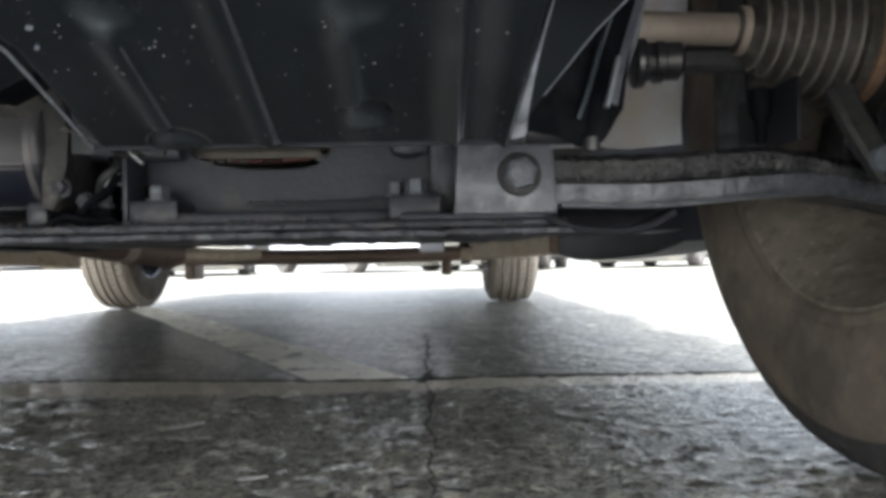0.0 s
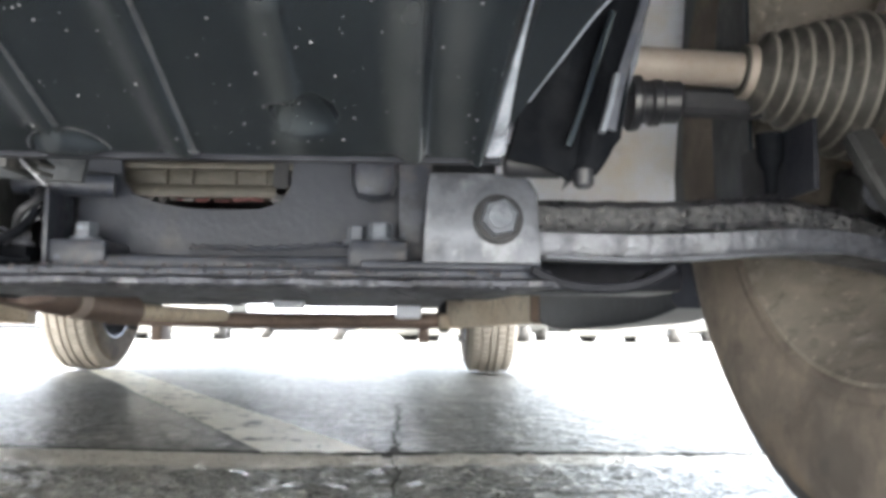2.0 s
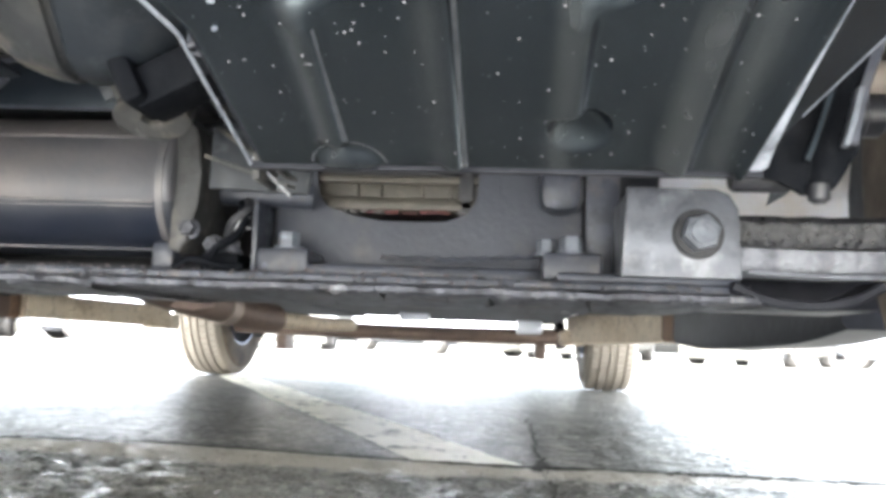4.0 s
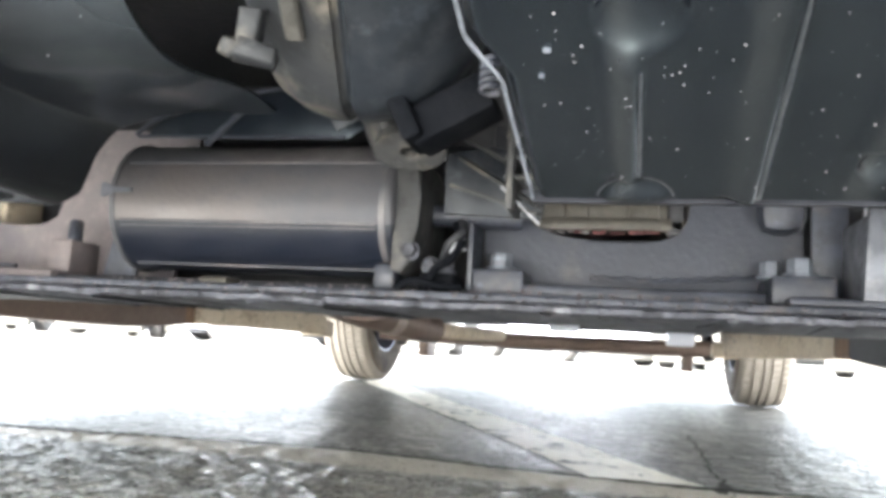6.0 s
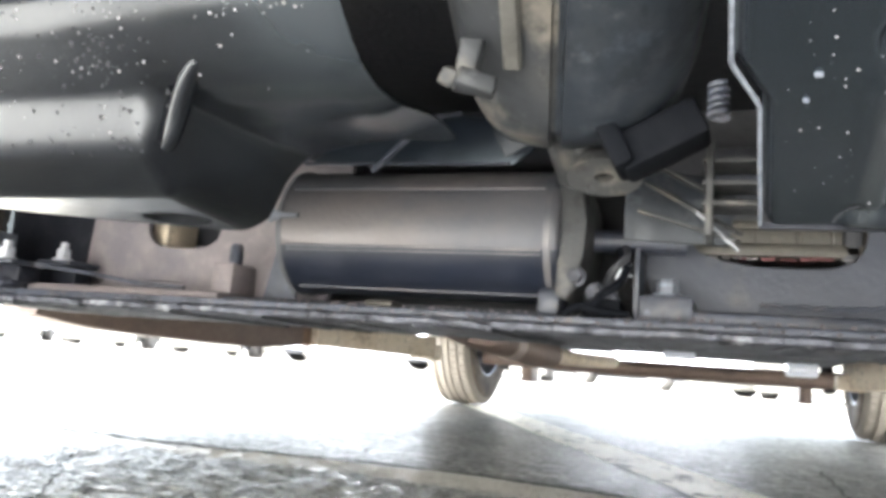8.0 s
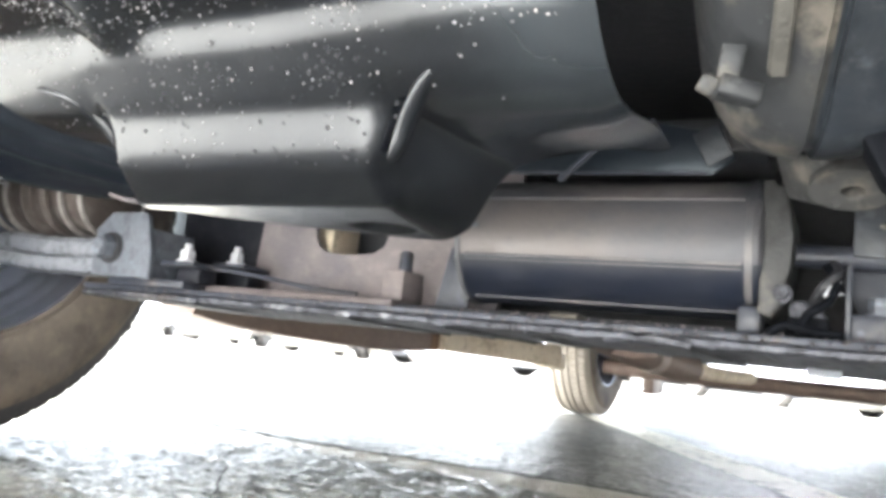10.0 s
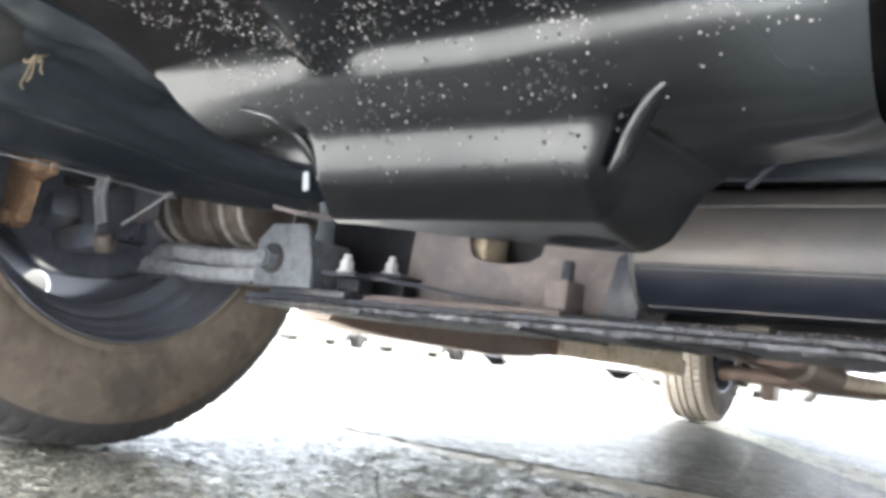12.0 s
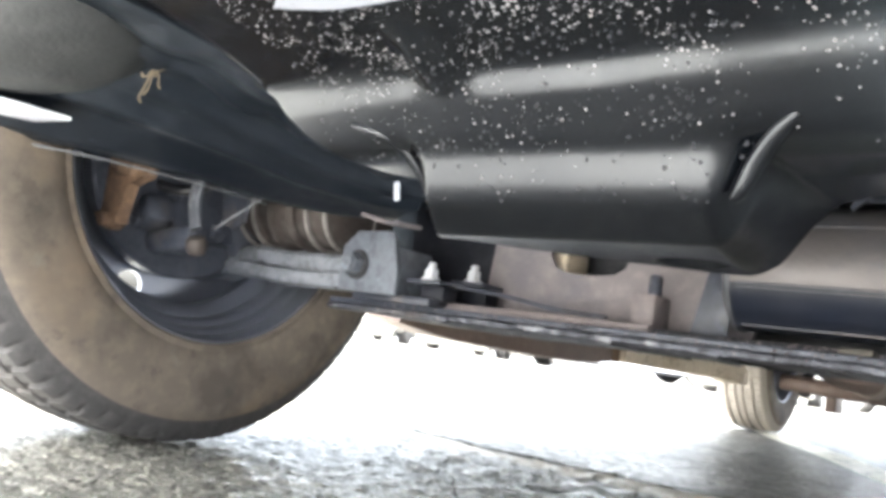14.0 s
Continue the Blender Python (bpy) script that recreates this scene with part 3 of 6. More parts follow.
def joint():
    verts, faces = [], []
    xs = span(-2.4, 2.4, 700)
    for i, x in enumerate(xs):
        y = mixed(x, JOINT) + 0.004 * noise.noise((x * 14, 3.3, 0)) + 0.002 * noise.noise((x * 60, 1.0, 0))
        w = 0.0048 * (1 + 0.6 * noise.noise((x * 22, 5.0, 0)))
        for s in (-1, 1):
            verts.append((x, y + s * w, max(ground_height(x, y + s * 0.012), ground_height(x, y - 0.012 * s)) + 0.0012))
        if i:
            faces.append((2 * i - 2, 2 * i, 2 * i + 1, 2 * i - 1))
    me = bpy.data.meshes.new("joint")
    me.from_pydata(verts, [], faces)
    me.materials.append(M_GAP)
    tagged(new("joint", me), "dark open joint between two paved areas", "joint", kind="structure")


joint()
ribbon("crack", M_CRACK, lambda y: 0.445 + 0.02 * noise.noise((y * 9, 0, 0)) + 0.008 * noise.noise((y * 40, 0, 0)), lambda y: 0.0022 + 0.007 * math.exp(-((y - 0.54) / 0.05) ** 2), 0.5, 1.25, 120, 3, "dark irregular crack running away from the joint", "crack")
ribbon("crack", M_CRACK, lambda y: 0.452 + 0.012 * noise.noise((y * 12, 2, 0)) + 0.005 * noise.noise((y * 50, 0, 0)), lambda y: 0.0009, -0.25, 0.5, 120, 3, "fine dark crack in the coarse pavement", "crack")
ribbon("crack", M_CRACK, lambda y: -0.36 - 0.82 * (y - 0.03) + 0.02 * noise.noise((y * 14, 8, 0)), lambda y: 0.0012, -0.05, 0.33, 70, 3, "fine dark crack beside the wheel", "crack")


# ---- the car: wheels ----
car = thing("car", "white used car with black plastic undercovers and dusty running gear", "car")
TYRE_R, TYRE_W = 0.335, 0.215


def wheel(x, y, side, rim_mat, tread_mat, shield_mat, steer=0.0, wide=1.0):
    """side: +1 for the wheel whose outer face looks to +x."""
    w = new("wheel")
    w.parent = car
    w.matrix_basis = pose(x, y, TYRE_R - 0.003, 0, 0, steer) @ Matrix.Diagonal((side * wide, 1, 1, 1))
    h = TYRE_W / 2
    # inner side is -x; profile of (radius, across)
    prof = [(0.206, -h + 0.016), (0.213, -h + 0.008), (0.22, -h + 0.008), (0.224, -h + 0.005), (0.238, -h + 0.002), (0.252, -h + 0.001), (0.268, -h), (0.285, -h + 0.001), (0.300, -h + 0.006), (0.302, -h + 0.008), (0.312, -h + 0.013)]
    tread = [(0.3235, -h + 0.02), (0.329, -0.08), (0.331, -0.06), (0.331, -0.058), (0.324, -0.056), (0.324, -0.049), (0.332, -0.047), (0.3345, -0.022), (0.3345, -0.02),
             (0.326, -0.018), (0.326, -0.011), (0.3345, -0.009)]
    prof = prof + tread
    prof = prof + [(r, -a) for r, a in prof[::-1]]
    bm = bmesh.new()
    n = 468
    rows = []
    for k in range(n):
        ang = 2 * math.pi * k / n
        slot = k % 6 == 0
        row = []
        for r, a in prof:
            rr = r - (0.004 if slot and 0.32 < r and abs(a) > 0.058 else 0) - (0.004 if k % 6 == 3 and 0.329 < r and abs(a) < 0.05 and abs(a) > 0.012 else 0)
            row.append(bm.verts.new((a, rr * math.cos(ang), rr * math.sin(ang))))
        rows.append(row)
    for k in range(n):
        a, b = rows[k], rows[(k + 1) % n]
        for q in range(len(prof) - 1):
            bm.faces.new((a[q], a[q + 1], b[q + 1], b[q]))
    tyre = part("tyre", bm, M_TYRE, w, "worn tyre with a brown dusty sidewall", sharp=30)
    tyre.data.materials.append(tread_mat)
    tyre.data.polygons.foreach_set("material_index", [1 if math.hypot(f.center.y, f.center.z) > 0.306 else 0 for f in tyre.data.polygons])
    across = pose(0, 0, 0, 0, 90, 0)  # z axis along +x, outwards
    bm = bmesh.new()
    inner = [(0.178, 0.01), (0.166, 0.002), (0.166, -0.012), (0.174, -0.03), (0.18, -0.045), (0.19, -0.07), (0.1985, -0.082), (0.2045, -0.09)]
    if rim_mat is M_RIM:
        inner = [(0.18, 0.01), (0.17, 0.0), (0.168, -0.018), (0.176, -0.03), (0.184, -0.034), (0.1855, -0.048), (0.188, -0.052), (0.1935, -0.056), (0.195, -0.066), (0.1965, -0.07), (0.2015, -0.074), (0.2025, -0.084), (0.2045, -0.09)]
    lathe(bm, [(0.207, -0.095), (0.214, -0.097), (0.215, -0.091), (0.206, -0.088), (0.203, -0.075), (0.2, -0.045), (0.197, 0.0), (0.2, 0.06), (0.203, 0.075), (0.212, 0.092), (0.213, 0.097),
               (0.207, 0.097), (0.196, 0.08), (0.186, 0.06)] + inner, across, 96, closed=True)
    part("rim", bm, rim_mat, w, "dusty brown wheel rim barrel" if rim_mat is M_RIMDUST else "dull grey wheel rim barrel")
    for k in range(12):
        bm = bmesh.new()
        hole = [(0.158 + 0.019 * math.cos(q), 0.019 * math.sin(q)) for q in span(0, 2 * math.pi, 16)[:-1]]
        edge = []
        for q in span(0, 2 * math.pi, 16)[:-1]:
            r = 0.145 + 0.047 * max(-1, min(1, 1.4 * math.cos(q)))
            turn = radians(15) * max(-1, min(1, 1.4 * math.sin(q)))
            edge.append((r * math.cos(turn), r * math.sin(turn)))
        m = pose(0, 0, 0, 30 * k + 17, 0, 0) @ pose(0.03, 0, 0, 0, -90, 0)
        if k == 5 and side < 0:
            slab_hole(bm, edge, hole, m, -0.006)
        else:
            slab(bm, edge, m, -0.006)
        part("disc_sector", bm, rim_mat, w)
    bm = bmesh.new()
    lathe(bm, [(0.11, 0.03), (0.11, 0.037), (0.078, 0.042), (0.078, 0.06), (0.06, 0.068)], across, 40)
    part("hub", bm, rim_mat, w)
    bm = bmesh.new()
    lathe(bm, [(0.06, -0.012), (0.135, -0.012), (0.138, -0.009), (0.138, 0.011), (0.135, 0.014), (0.06, 0.014)], across, 64)
    part("brake_shield", bm, shield_mat, w, "brown brake dust shield" if shield_mat is M_WEB else "dark brake dust shield")
    return w


wheel(0.86, -0.03, 1, M_RIMDUST, M_TREAD, M_WEB, 1.8)
wheel(-0.785, -0.07, -1, M_RIM, M_TREAD, M_HUB, 1.5)
rear = wheel(0.775, 2.664, 1, M_RIM, M_REAR, M_DARK, 0.0, 0.9)
copy_thing(rear, pose(-0.775, 2.664, TYRE_R - 0.003, 0, 0, 180))


# ---- the car: undertray with ribs, under the engine ----
RIBS = ((0.3735, 0.0055, 0.0085, -0.2), (0.468, 0.0058, 0.0095, -0.2), (0.324, 0.005, 0.0075, -0.234), (0.421, 0.0042, 0.009, -0.25))


def tray_height(x, y):
    z = 0.228 - 0.37 * (y + 0.216)
    # pressed ribs, each a long slope and a short one; they and the boss end at the lip
    near_lip = 1 - step(-0.2225, -0.2175, y)
    for xr, depth, wide, end in RIBS:
        z -= near_lip * depth * math.exp(-(abs(x - xr) / (wide if x < xr else 0.0034)) ** 2.0) * (1 - step(end - 0.004, end + 0.004, y)) * (step(-0.314, -0.3, y) if end < -0.21 else 1)
    fold = x - 0.494 + 0.06 * (y + 0.216)
    z -= 0.004 * math.exp(-(abs(fold) / 0.004) ** 2.4)
    z += 0.85 * min(max(0.0, fold), 0.008) + 0.36 * max(0.0, fold - 0.008)
    # one half-round boss at the edge, and three sunk round pockets
    q = math.hypot(x - 0.3262, y + 0.2135) / 0.0165
    z -= near_lip * 0.0048 * (1 - q ** 4) ** 0.5 if q < 1 else 0.0
    for cx, cy, r, d in ((0.424, -0.243, 0.0135, 0.009), (0.327, -0.324, 0.016, 0.0065), (0.428, -0.324, 0.016, 0.0065)):
        q = ((x - cx) / r) ** 2 + ((y - cy) / r) ** 2
        z += d * (1 - q) ** 0.75 if q < 1 else 0.0
    return z


def tray():
    def left(y):
        return mixed(y, [(-0.9, 0.24), (-0.345, 0.268), (-0.317, 0.268), (-0.295, 0.278), (-0.22, 0.281)])

    def right(y):
        return mixed(y, [(-0.9, 0.85), (-0.307, 0.548), (-0.279, 0.529), (-0.239, 0.511), (-0.214, 0.502)])

    us = span(0, 1, 240)
    ys = [-0.84, -0.78, -0.7, -0.62, -0.55, -0.5, -0.46, *span(-0.43, -0.214, 120)]

    def place(u, y):
        x = left(y) + (right(y) - left(y)) * u
        z = tray_height(x, y) if y > -0.43 else tray_height(x, -0.43) + 0.12 * (-0.43 - y)
        z += 0.006 * math.exp(-(u * (right(y) - left(y)) / 0.003) ** 2)
        if y > -0.2165:
            z += 0.003
        return (x, y, z)

    bm = bmesh.new()
    sheet(bm, us, ys, place, -0.003)
    tray_ob = part("engine_undertray", bm, M_PLASTIC, car, "ribbed glossy black plastic engine undertray with specks of dirt", sharp=60)
    bm = bmesh.new()
    sweep(bm, [(left(y) - 0.0006, y, tray_height(left(y), y) + 0.0005) for y in span(-0.42, -0.216, 60)], ring(0.00095, 10))
    part("rolled_edge", bm, M_EDGE, tray_ob, "rolled edge coloured pale for its highlight")
    bm = bmesh.new()
    sweep(bm, [(right(y) + 0.0004, y, tray_height(right(y), y) + 0.0005) for y in span(-0.42, -0.24, 50)], ring(0.0007, 10))
    part("rolled_edge", bm, M_EDGE, tray_ob)
    bm = bmesh.new()
    sweep(bm, [(x, -0.2135, 0.2284 + 0.0004 * noise.noise((x * 60, 0, 0))) for x in span(0.28, 0.504, 60)], [(-0.0022, -0.0016), (0.0022, -0.0016), (0.0022, 0.0016), (-0.0022, 0.0016)])
    part("bottom_lip", bm, M_RAIL, tray_ob, "straight dusty bottom lip")
    # thin pale arc painted as the highlight round the boss
    bm = bmesh.new()
    arc = [(0.3262 + 0.0165 * math.cos(q), -0.2175 - 0.0165 * math.sin(q)) for q in span(radians(8), radians(172), 40)]
    sweep(bm, [(x, y, tray_height(x, y) + 0.0003) for x, y in arc], ring(0.0007, 8), (0, 0, 1), [0.45 + 0.45 * abs(math.cos(math.pi * k / 40)) + 0.25 * noise.noise((k * 0.3, 5, 2)) for k in range(41)])
    part("boss_highlight", bm, M_CREST, tray_ob, "pale strip painted as the highlight round the half-round boss")
    # thin pale lines painted as highlights beside two ribs
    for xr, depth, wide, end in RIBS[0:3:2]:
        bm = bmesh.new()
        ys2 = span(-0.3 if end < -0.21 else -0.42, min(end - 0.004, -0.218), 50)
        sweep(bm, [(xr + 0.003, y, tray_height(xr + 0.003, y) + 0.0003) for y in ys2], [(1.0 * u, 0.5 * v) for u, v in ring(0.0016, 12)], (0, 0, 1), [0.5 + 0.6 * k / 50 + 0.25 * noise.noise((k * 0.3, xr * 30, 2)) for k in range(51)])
        part("rib_highlight", bm, M_CREST, tray_ob, "pale strip painted as the rib's highlight")
    # tapering pale strip that paints the bright streak along the fold
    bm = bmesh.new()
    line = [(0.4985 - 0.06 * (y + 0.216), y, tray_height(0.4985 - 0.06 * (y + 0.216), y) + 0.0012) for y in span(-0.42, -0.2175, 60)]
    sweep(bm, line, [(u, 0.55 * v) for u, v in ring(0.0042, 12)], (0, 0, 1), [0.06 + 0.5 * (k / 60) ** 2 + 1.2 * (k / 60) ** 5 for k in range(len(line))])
    part("fold_highlight", bm, M_FOLDLIGHT, tray_ob, "pale strip painted as the highlight along the fold")
    # small pale blocks added in place of reflected spots
    for x, y, s in ((0.2955, -0.3115, 0.0013), (0.2925, -0.299, 0.0009)):
        bm = bmesh.new()
        box(bm, (x, y, tray_height(x, y) - 0.001), (s * 2.2, s * 0.8, 0.0022), 0.0005, (-20, 0, 8))
        part("light_fleck", bm, M_PLAINBRACKET, tray_ob, "small pale block added for a reflection")


tray()


# ---- the car: moulded cover beside the undertray ----
def softened(rows, blur):
    """A height along y through rows of (y, height), with its corners rounded over a distance."""
    ys = np.arange(-0.9, 0.0, 0.0005)
    zs = np.interp(ys, [r[0] for r in rows], [r[1] for r in rows])
    k = np.exp(-0.5 * (np.arange(-40, 41) * 0.0005 / blur) ** 2)
    zs = np.convolve(np.pad(zs, 40, mode="edge"), k / k.sum(), mode="valid")
    return lambda y: float(np.interp(y, ys, zs))


UPPER = [(-0.85, 0.40), (-0.5, 0.378), (-0.36, 0.352), (-0.312, 0.3385), (-0.3035, 0.3345), (-0.3005, 0.3288), (-0.2985, 0.3248), (-0.2965, 0.3217), (-0.293, 0.318), (-0.286, 0.3127), (-0.278, 0.3068)]
MID = softened(UPPER + [(-0.262, 0.2955), (-0.2565, 0.292), (-0.254, 0.2887), (-0.2515, 0.2838), (-0.249, 0.278), (-0.2465, 0.272), (-0.244, 0.2668), (-0.2415, 0.263), (-0.238, 0.2595), (-0.23, 0.2545),
                        (-0.2165, 0.2458), (-0.2105, 0.2424), (-0.06, 0.233)], 0.0022)
SIDE = softened(UPPER + [(-0.27, 0.302), (-0.255, 0.295), (-0.235, 0.29), (-0.2, 0.2865), (-0.1, 0.282)], 0.0038)


def cover_height(x, y):
    notch = math.exp(-(abs(x + 0.213) / (0.022 if x > -0.213 else 0.018)) ** 2.2)
    # the ridge steps back at the notch, and rises a little towards it
    shift = (mixed(x, [(-0.42, 0.014), (-0.26, 0.0125), (-0.215, 0.0125), (-0.18, 0.014), (-0.1, 0.014), (0.03, 0.006)])) * step(-0.4, -0.315, y) * (1 - step(-0.288, -0.25, y))
    mid, side = MID(y - shift), SIDE(y - shift)
    # a scoop pressed into the ridge
    cut = min(mid, 0.3217 - 0.35 * (y - shift + 0.2965))
    mid += (cut - mid) * notch * step(-0.36, -0.315, y - shift)
    s = max(0.0, y + 0.25)
    w = step(-0.258, -0.244, x + 0.35 * s) * (1 - step(-0.05 - 0.05 * s, -0.024 + 0.3 * s, x))
    z = side + (mid - side) * w
    z += 0.2 * max(0.0, x) * step(-0.24, -0.13, y)
    # drain dimple in the underside
    q = ((x + 0.083) / 0.024) ** 2 + ((y + 0.158) / 0.015) ** 2
    z += 0.008 * max(0.0, 1 - q) ** 0.5 * w if q < 1 else 0.0
    z += 8.0 * max(0.0, x - 0.07) ** 2
    return z


def cover():
    def back(x):
        return mixed(x, [(-0.42, -0.31), (-0.373, -0.288), (-0.3353, -0.2533), (-0.3157, -0.2245), (-0.2955, -0.203), (-0.262, -0.2), (-0.24, -0.195), (-0.2, -0.175), (-0.15, -0.155), (-0.08, -0.132), (-0.035, -0.123), (-0.015, -0.137), (0.003, -0.143), (0.03, -0.147), (0.055, -0.143), (0.07, -0.135), (0.088, -0.11), (0.1, -0.1)])

    xs = span(-0.424, 0.094, 250)
    vs = [0, 0.15, 0.3, 0.42, 0.5, *span(0.53, 1.0, 200)]

    def place(x, v):
        y = -0.85 + (back(x) + 0.85) * v
        z = cover_height(x, y)
        if x < -0.376:
            z += 26.0 * (-0.376 - x) ** 2
        return (x, y, z)

    bm = bmesh.new()
    sheet(bm, xs, vs, place, -0.003)
    undercover = part("moulded_undercover", bm, M_COVER, car, "glossy black moulded plastic cover spattered with grit", sharp=60)
    # raised crease down the wall of the pocket
    bm = bmesh.new()
    line = smooth_path([(0.003, -0.2685, 0.3015), (-0.005, -0.263, 0.2965), (-0.014, -0.2555, 0.2885), (-0.0225, -0.248, 0.2785), (-0.0295, -0.2425, 0.2675), (-0.0345, -0.2395, 0.2625)], 6)
    sweep(bm, [p + Vector((0, 0.0034, 0.0028)) for p in line], ring(0.0062, 14), (0, 1, 0), [0.35 + 0.6 * math.sin(math.pi * (0.1 + 0.8 * k / (len(line) - 1))) for k in range(len(line))])
    part("crease", bm, M_COVER, undercover)
    bm = bmesh.new()
    line = smooth_path([(-0.301, -0.2775, 0.3055), (-0.287, -0.2725, 0.303), (-0.2755, -0.2645, 0.2995), (-0.267, -0.252, 0.292), (-0.261, -0.24, 0.28), (-0.2565, -0.228, 0.264), (-0.2545, -0.218, 0.2545)], 6)
    sweep(bm, [p + Vector((0, 0.0034, 0.003)) for p in line], ring(0.0048, 14), (0, 1, 0), [0.06 + 0.86 * math.sin(math.pi * (0.04 + 0.86 * k / (len(line) - 1))) for k in range(len(line))])
    part("crease", bm, M_COVER, undercover)
    bm = bmesh.new()
    lathe(bm, [(0.13, 0.002), (0.1305, -0.001), (0.126, -0.0025), (0.0, -0.003)], pose(-0.185, -0.488, 0.377, -11, 0, -8) @ Matrix.Diagonal((1.7, 1, 1, 1)), 96)
    part("grey_panel", bm, M_GREYCAP, undercover, "pale grey painted panel with a curved edge")


cover()
# ---- the car: subframe ----
subframe = new("subframe")
subframe.parent = car
bm = bmesh.new()
line = [(-0.585, 0.02, 0), (-0.54, 0.004, 0), *[(x, 0.0016 * noise.noise((x * 40, 0, 0)) + 0.0012 * noise.noise((x * 150, 3, 0)), 0.0012 * noise.noise((x * 23, 4, 0)) + 0.0007 * noise.noise((x * 170, 9, 0))) for x in span(-0.5, 0.5, 420)], (0.56, 0.0, 0), (0.575, 0.008, 0)]
sweep(bm, line, [(-0.2, 0.1855), (0.0, 0.1855), (0.003, 0.187), (0.003, 0.1905), (0.0, 0.1925), (-0.2, 0.1925)])
part("flange", bm, M_FLANGE, subframe, "worn grey steel bottom flange")


def block(name, x0, x1, y0, y1, z0, z1, mat, parent, bevel=0.003, label="", turn=(0, 0, 0)):
    bm = bmesh.new()
    box(bm, ((x0 + x1) / 2, (y0 + y1) / 2, (z0 + z1) / 2), (x1 - x0, y1 - y0, z1 - z0), bevel, turn)
    return part(name, bm, mat, parent, label)


def strip(name, pts, wide, thick, mat, parent, label="", steps=6, up=(0, 0, 1)):
    """A flat bar along a rounded line."""
    bm = bmesh.new()
    a, b, c = wide / 2, thick / 2, min(wide, thick) * 0.2
    sweep(bm, smooth_path(pts, steps), [(-a + c, -b), (a - c, -b), (a, -b + c), (a, b - c), (a - c, b), (-a + c, b), (-a, b - c), (-a, -b + c)], up)
    return part(name, bm, mat, parent, label)


def pipe(name, pts, r, mat, parent, label="", n=18, steps=6, up=(0, 0, 1)):
    bm = bmesh.new()
    tube(bm, pts, r, n, steps, up)
    return part(name, bm, mat, parent, label)


for side, x, zb in ((1, 0.526, 0.2335), (-1, -0.53, 0.238)):
    bm = bmesh.new()
    c = [(-0.052, -0.033), (0.03, -0.033), (0.028, 0.016), (0.022, 0.026), (0.012, 0.03), (-0.048, 0.03)] if side > 0 else [(-0.027, -0.029), (0.063, -0.029), (0.06, 0.0), (0.05, 0.038), (0.044, 0.043), (-0.006, 0.042), (-0.027, 0.023)]
    slab(bm, c, pose(x, 0.0, 0.236) @ TO_FRONT, -0.007, 0.0015)
    # side cheek that runs back
    xc = x - side * 0.046 if side > 0 else x + 0.05
    box(bm, (xc, 0.036, 0.234), (0.006, 0.066, 0.056), 0.0015)
    part("bracket", bm, M_BRACKET if side > 0 else M_PLAINBRACKET, subframe, "blotched bare steel bracket" if side > 0 else "plain grey steel bracket with clipped corners")
    bm = bmesh.new()
    hexbolt(bm, pose(x, 0.0, zb) @ TO_FRONT @ pose(0, 0, 0, 0, 0, 14), 0.023, 0.016)
    lathe(bm, [(0.009, 0.017), (0.009, 0.0195), (0.0082, 0.0202)], pose(x, 0.0, zb) @ TO_FRONT, 24)
    bolt = part("pivot_bolt", bm, M_PLAINBRACKET, subframe, "grey hexagonal pivot bolt with a dark washer")
    # washer coloured dark to hold the shadow round the bolt head
    bm = bmesh.new()
    lathe(bm, [(0.012, 0.0045), (0.0158, 0.0042), (0.0164, 0.003), (0.0164, 0.0012), (0.0176, 0.001), (0.0178, -0.002)], pose(x, 0.0, zb) @ TO_FRONT, 36)
    part("washer", bm, M_DARK, bolt, "washer darkened for the bolt head's shadow ring")

# stepped pressings over the flange
block("pressing", -0.575, 0.565, 0.008, 0.19, 0.1925, 0.199, M_FRAME, subframe, 0.002)
block("pressing", -0.545, -0.43, 0.014, 0.16, 0.199, 0.209, M_FRAME, subframe, 0.003)
block("pressing", 0.43, 0.558, 0.012, 0.16, 0.199, 0.2055, M_FRAME, subframe, 0.003)
block("pressing", 0.22, 0.445, 0.05, 0.16, 0.199, 0.211, M_FRAME, subframe, 0.004)
block("pressing", -0.43, -0.19, 0.045, 0.16, 0.199, 0.2085, M_WEB, subframe, 0.004)
block("pressing", -0.19, 0.2, 0.05, 0.16, 0.199, 0.205, M_DARK, subframe, 0.003)
block("pressing", 0.545, 0.69, 0.1, 0.2, 0.19, 0.214, M_RAIL, subframe, 0.004)
# mounting pads with their studs
for x, y, z, w, mat in ((0.22, 0.066, 0.222, 0.042, M_FRAME), (0.443, 0.045, 0.2215, 0.044, M_FRAME)):
    block("mounting_pad", x - w / 2, x + w / 2, y - 0.018, y + 0.05, 0.2, z, mat, subframe, 0.003)
    bm = bmesh.new()
    hexbolt(bm, pose(x, y, z), 0.0155, 0.011, 0.012, 0.0)
    part("mounting_bolt", bm, M_PLAINBRACKET, subframe, "dull grey zinc-plated bolt")
for x, y, z, r in ((-0.441, 0.026, 0.229, 0.013), (-0.424, 0.084, 0.236, 0.012)):
    block("mounting_pad", x - 0.024, x + 0.024, y - 0.014, y + 0.03, z - 0.005, z, M_FRAME, subframe, 0.002)
    block("pad_foot", x - 0.013, x + 0.02, y, y + 0.028, 0.207, z - 0.005, M_RAIL, subframe, 0.003)
    bm = bmesh.new()
    hexbolt(bm, pose(x, y, z, 0, 0, 12), r * 1.15, 0.0105, 0.011, 0.007)
    part("mounting_bolt", bm, M_NUT, subframe, "pale zinc-plated nut on a threaded stud")
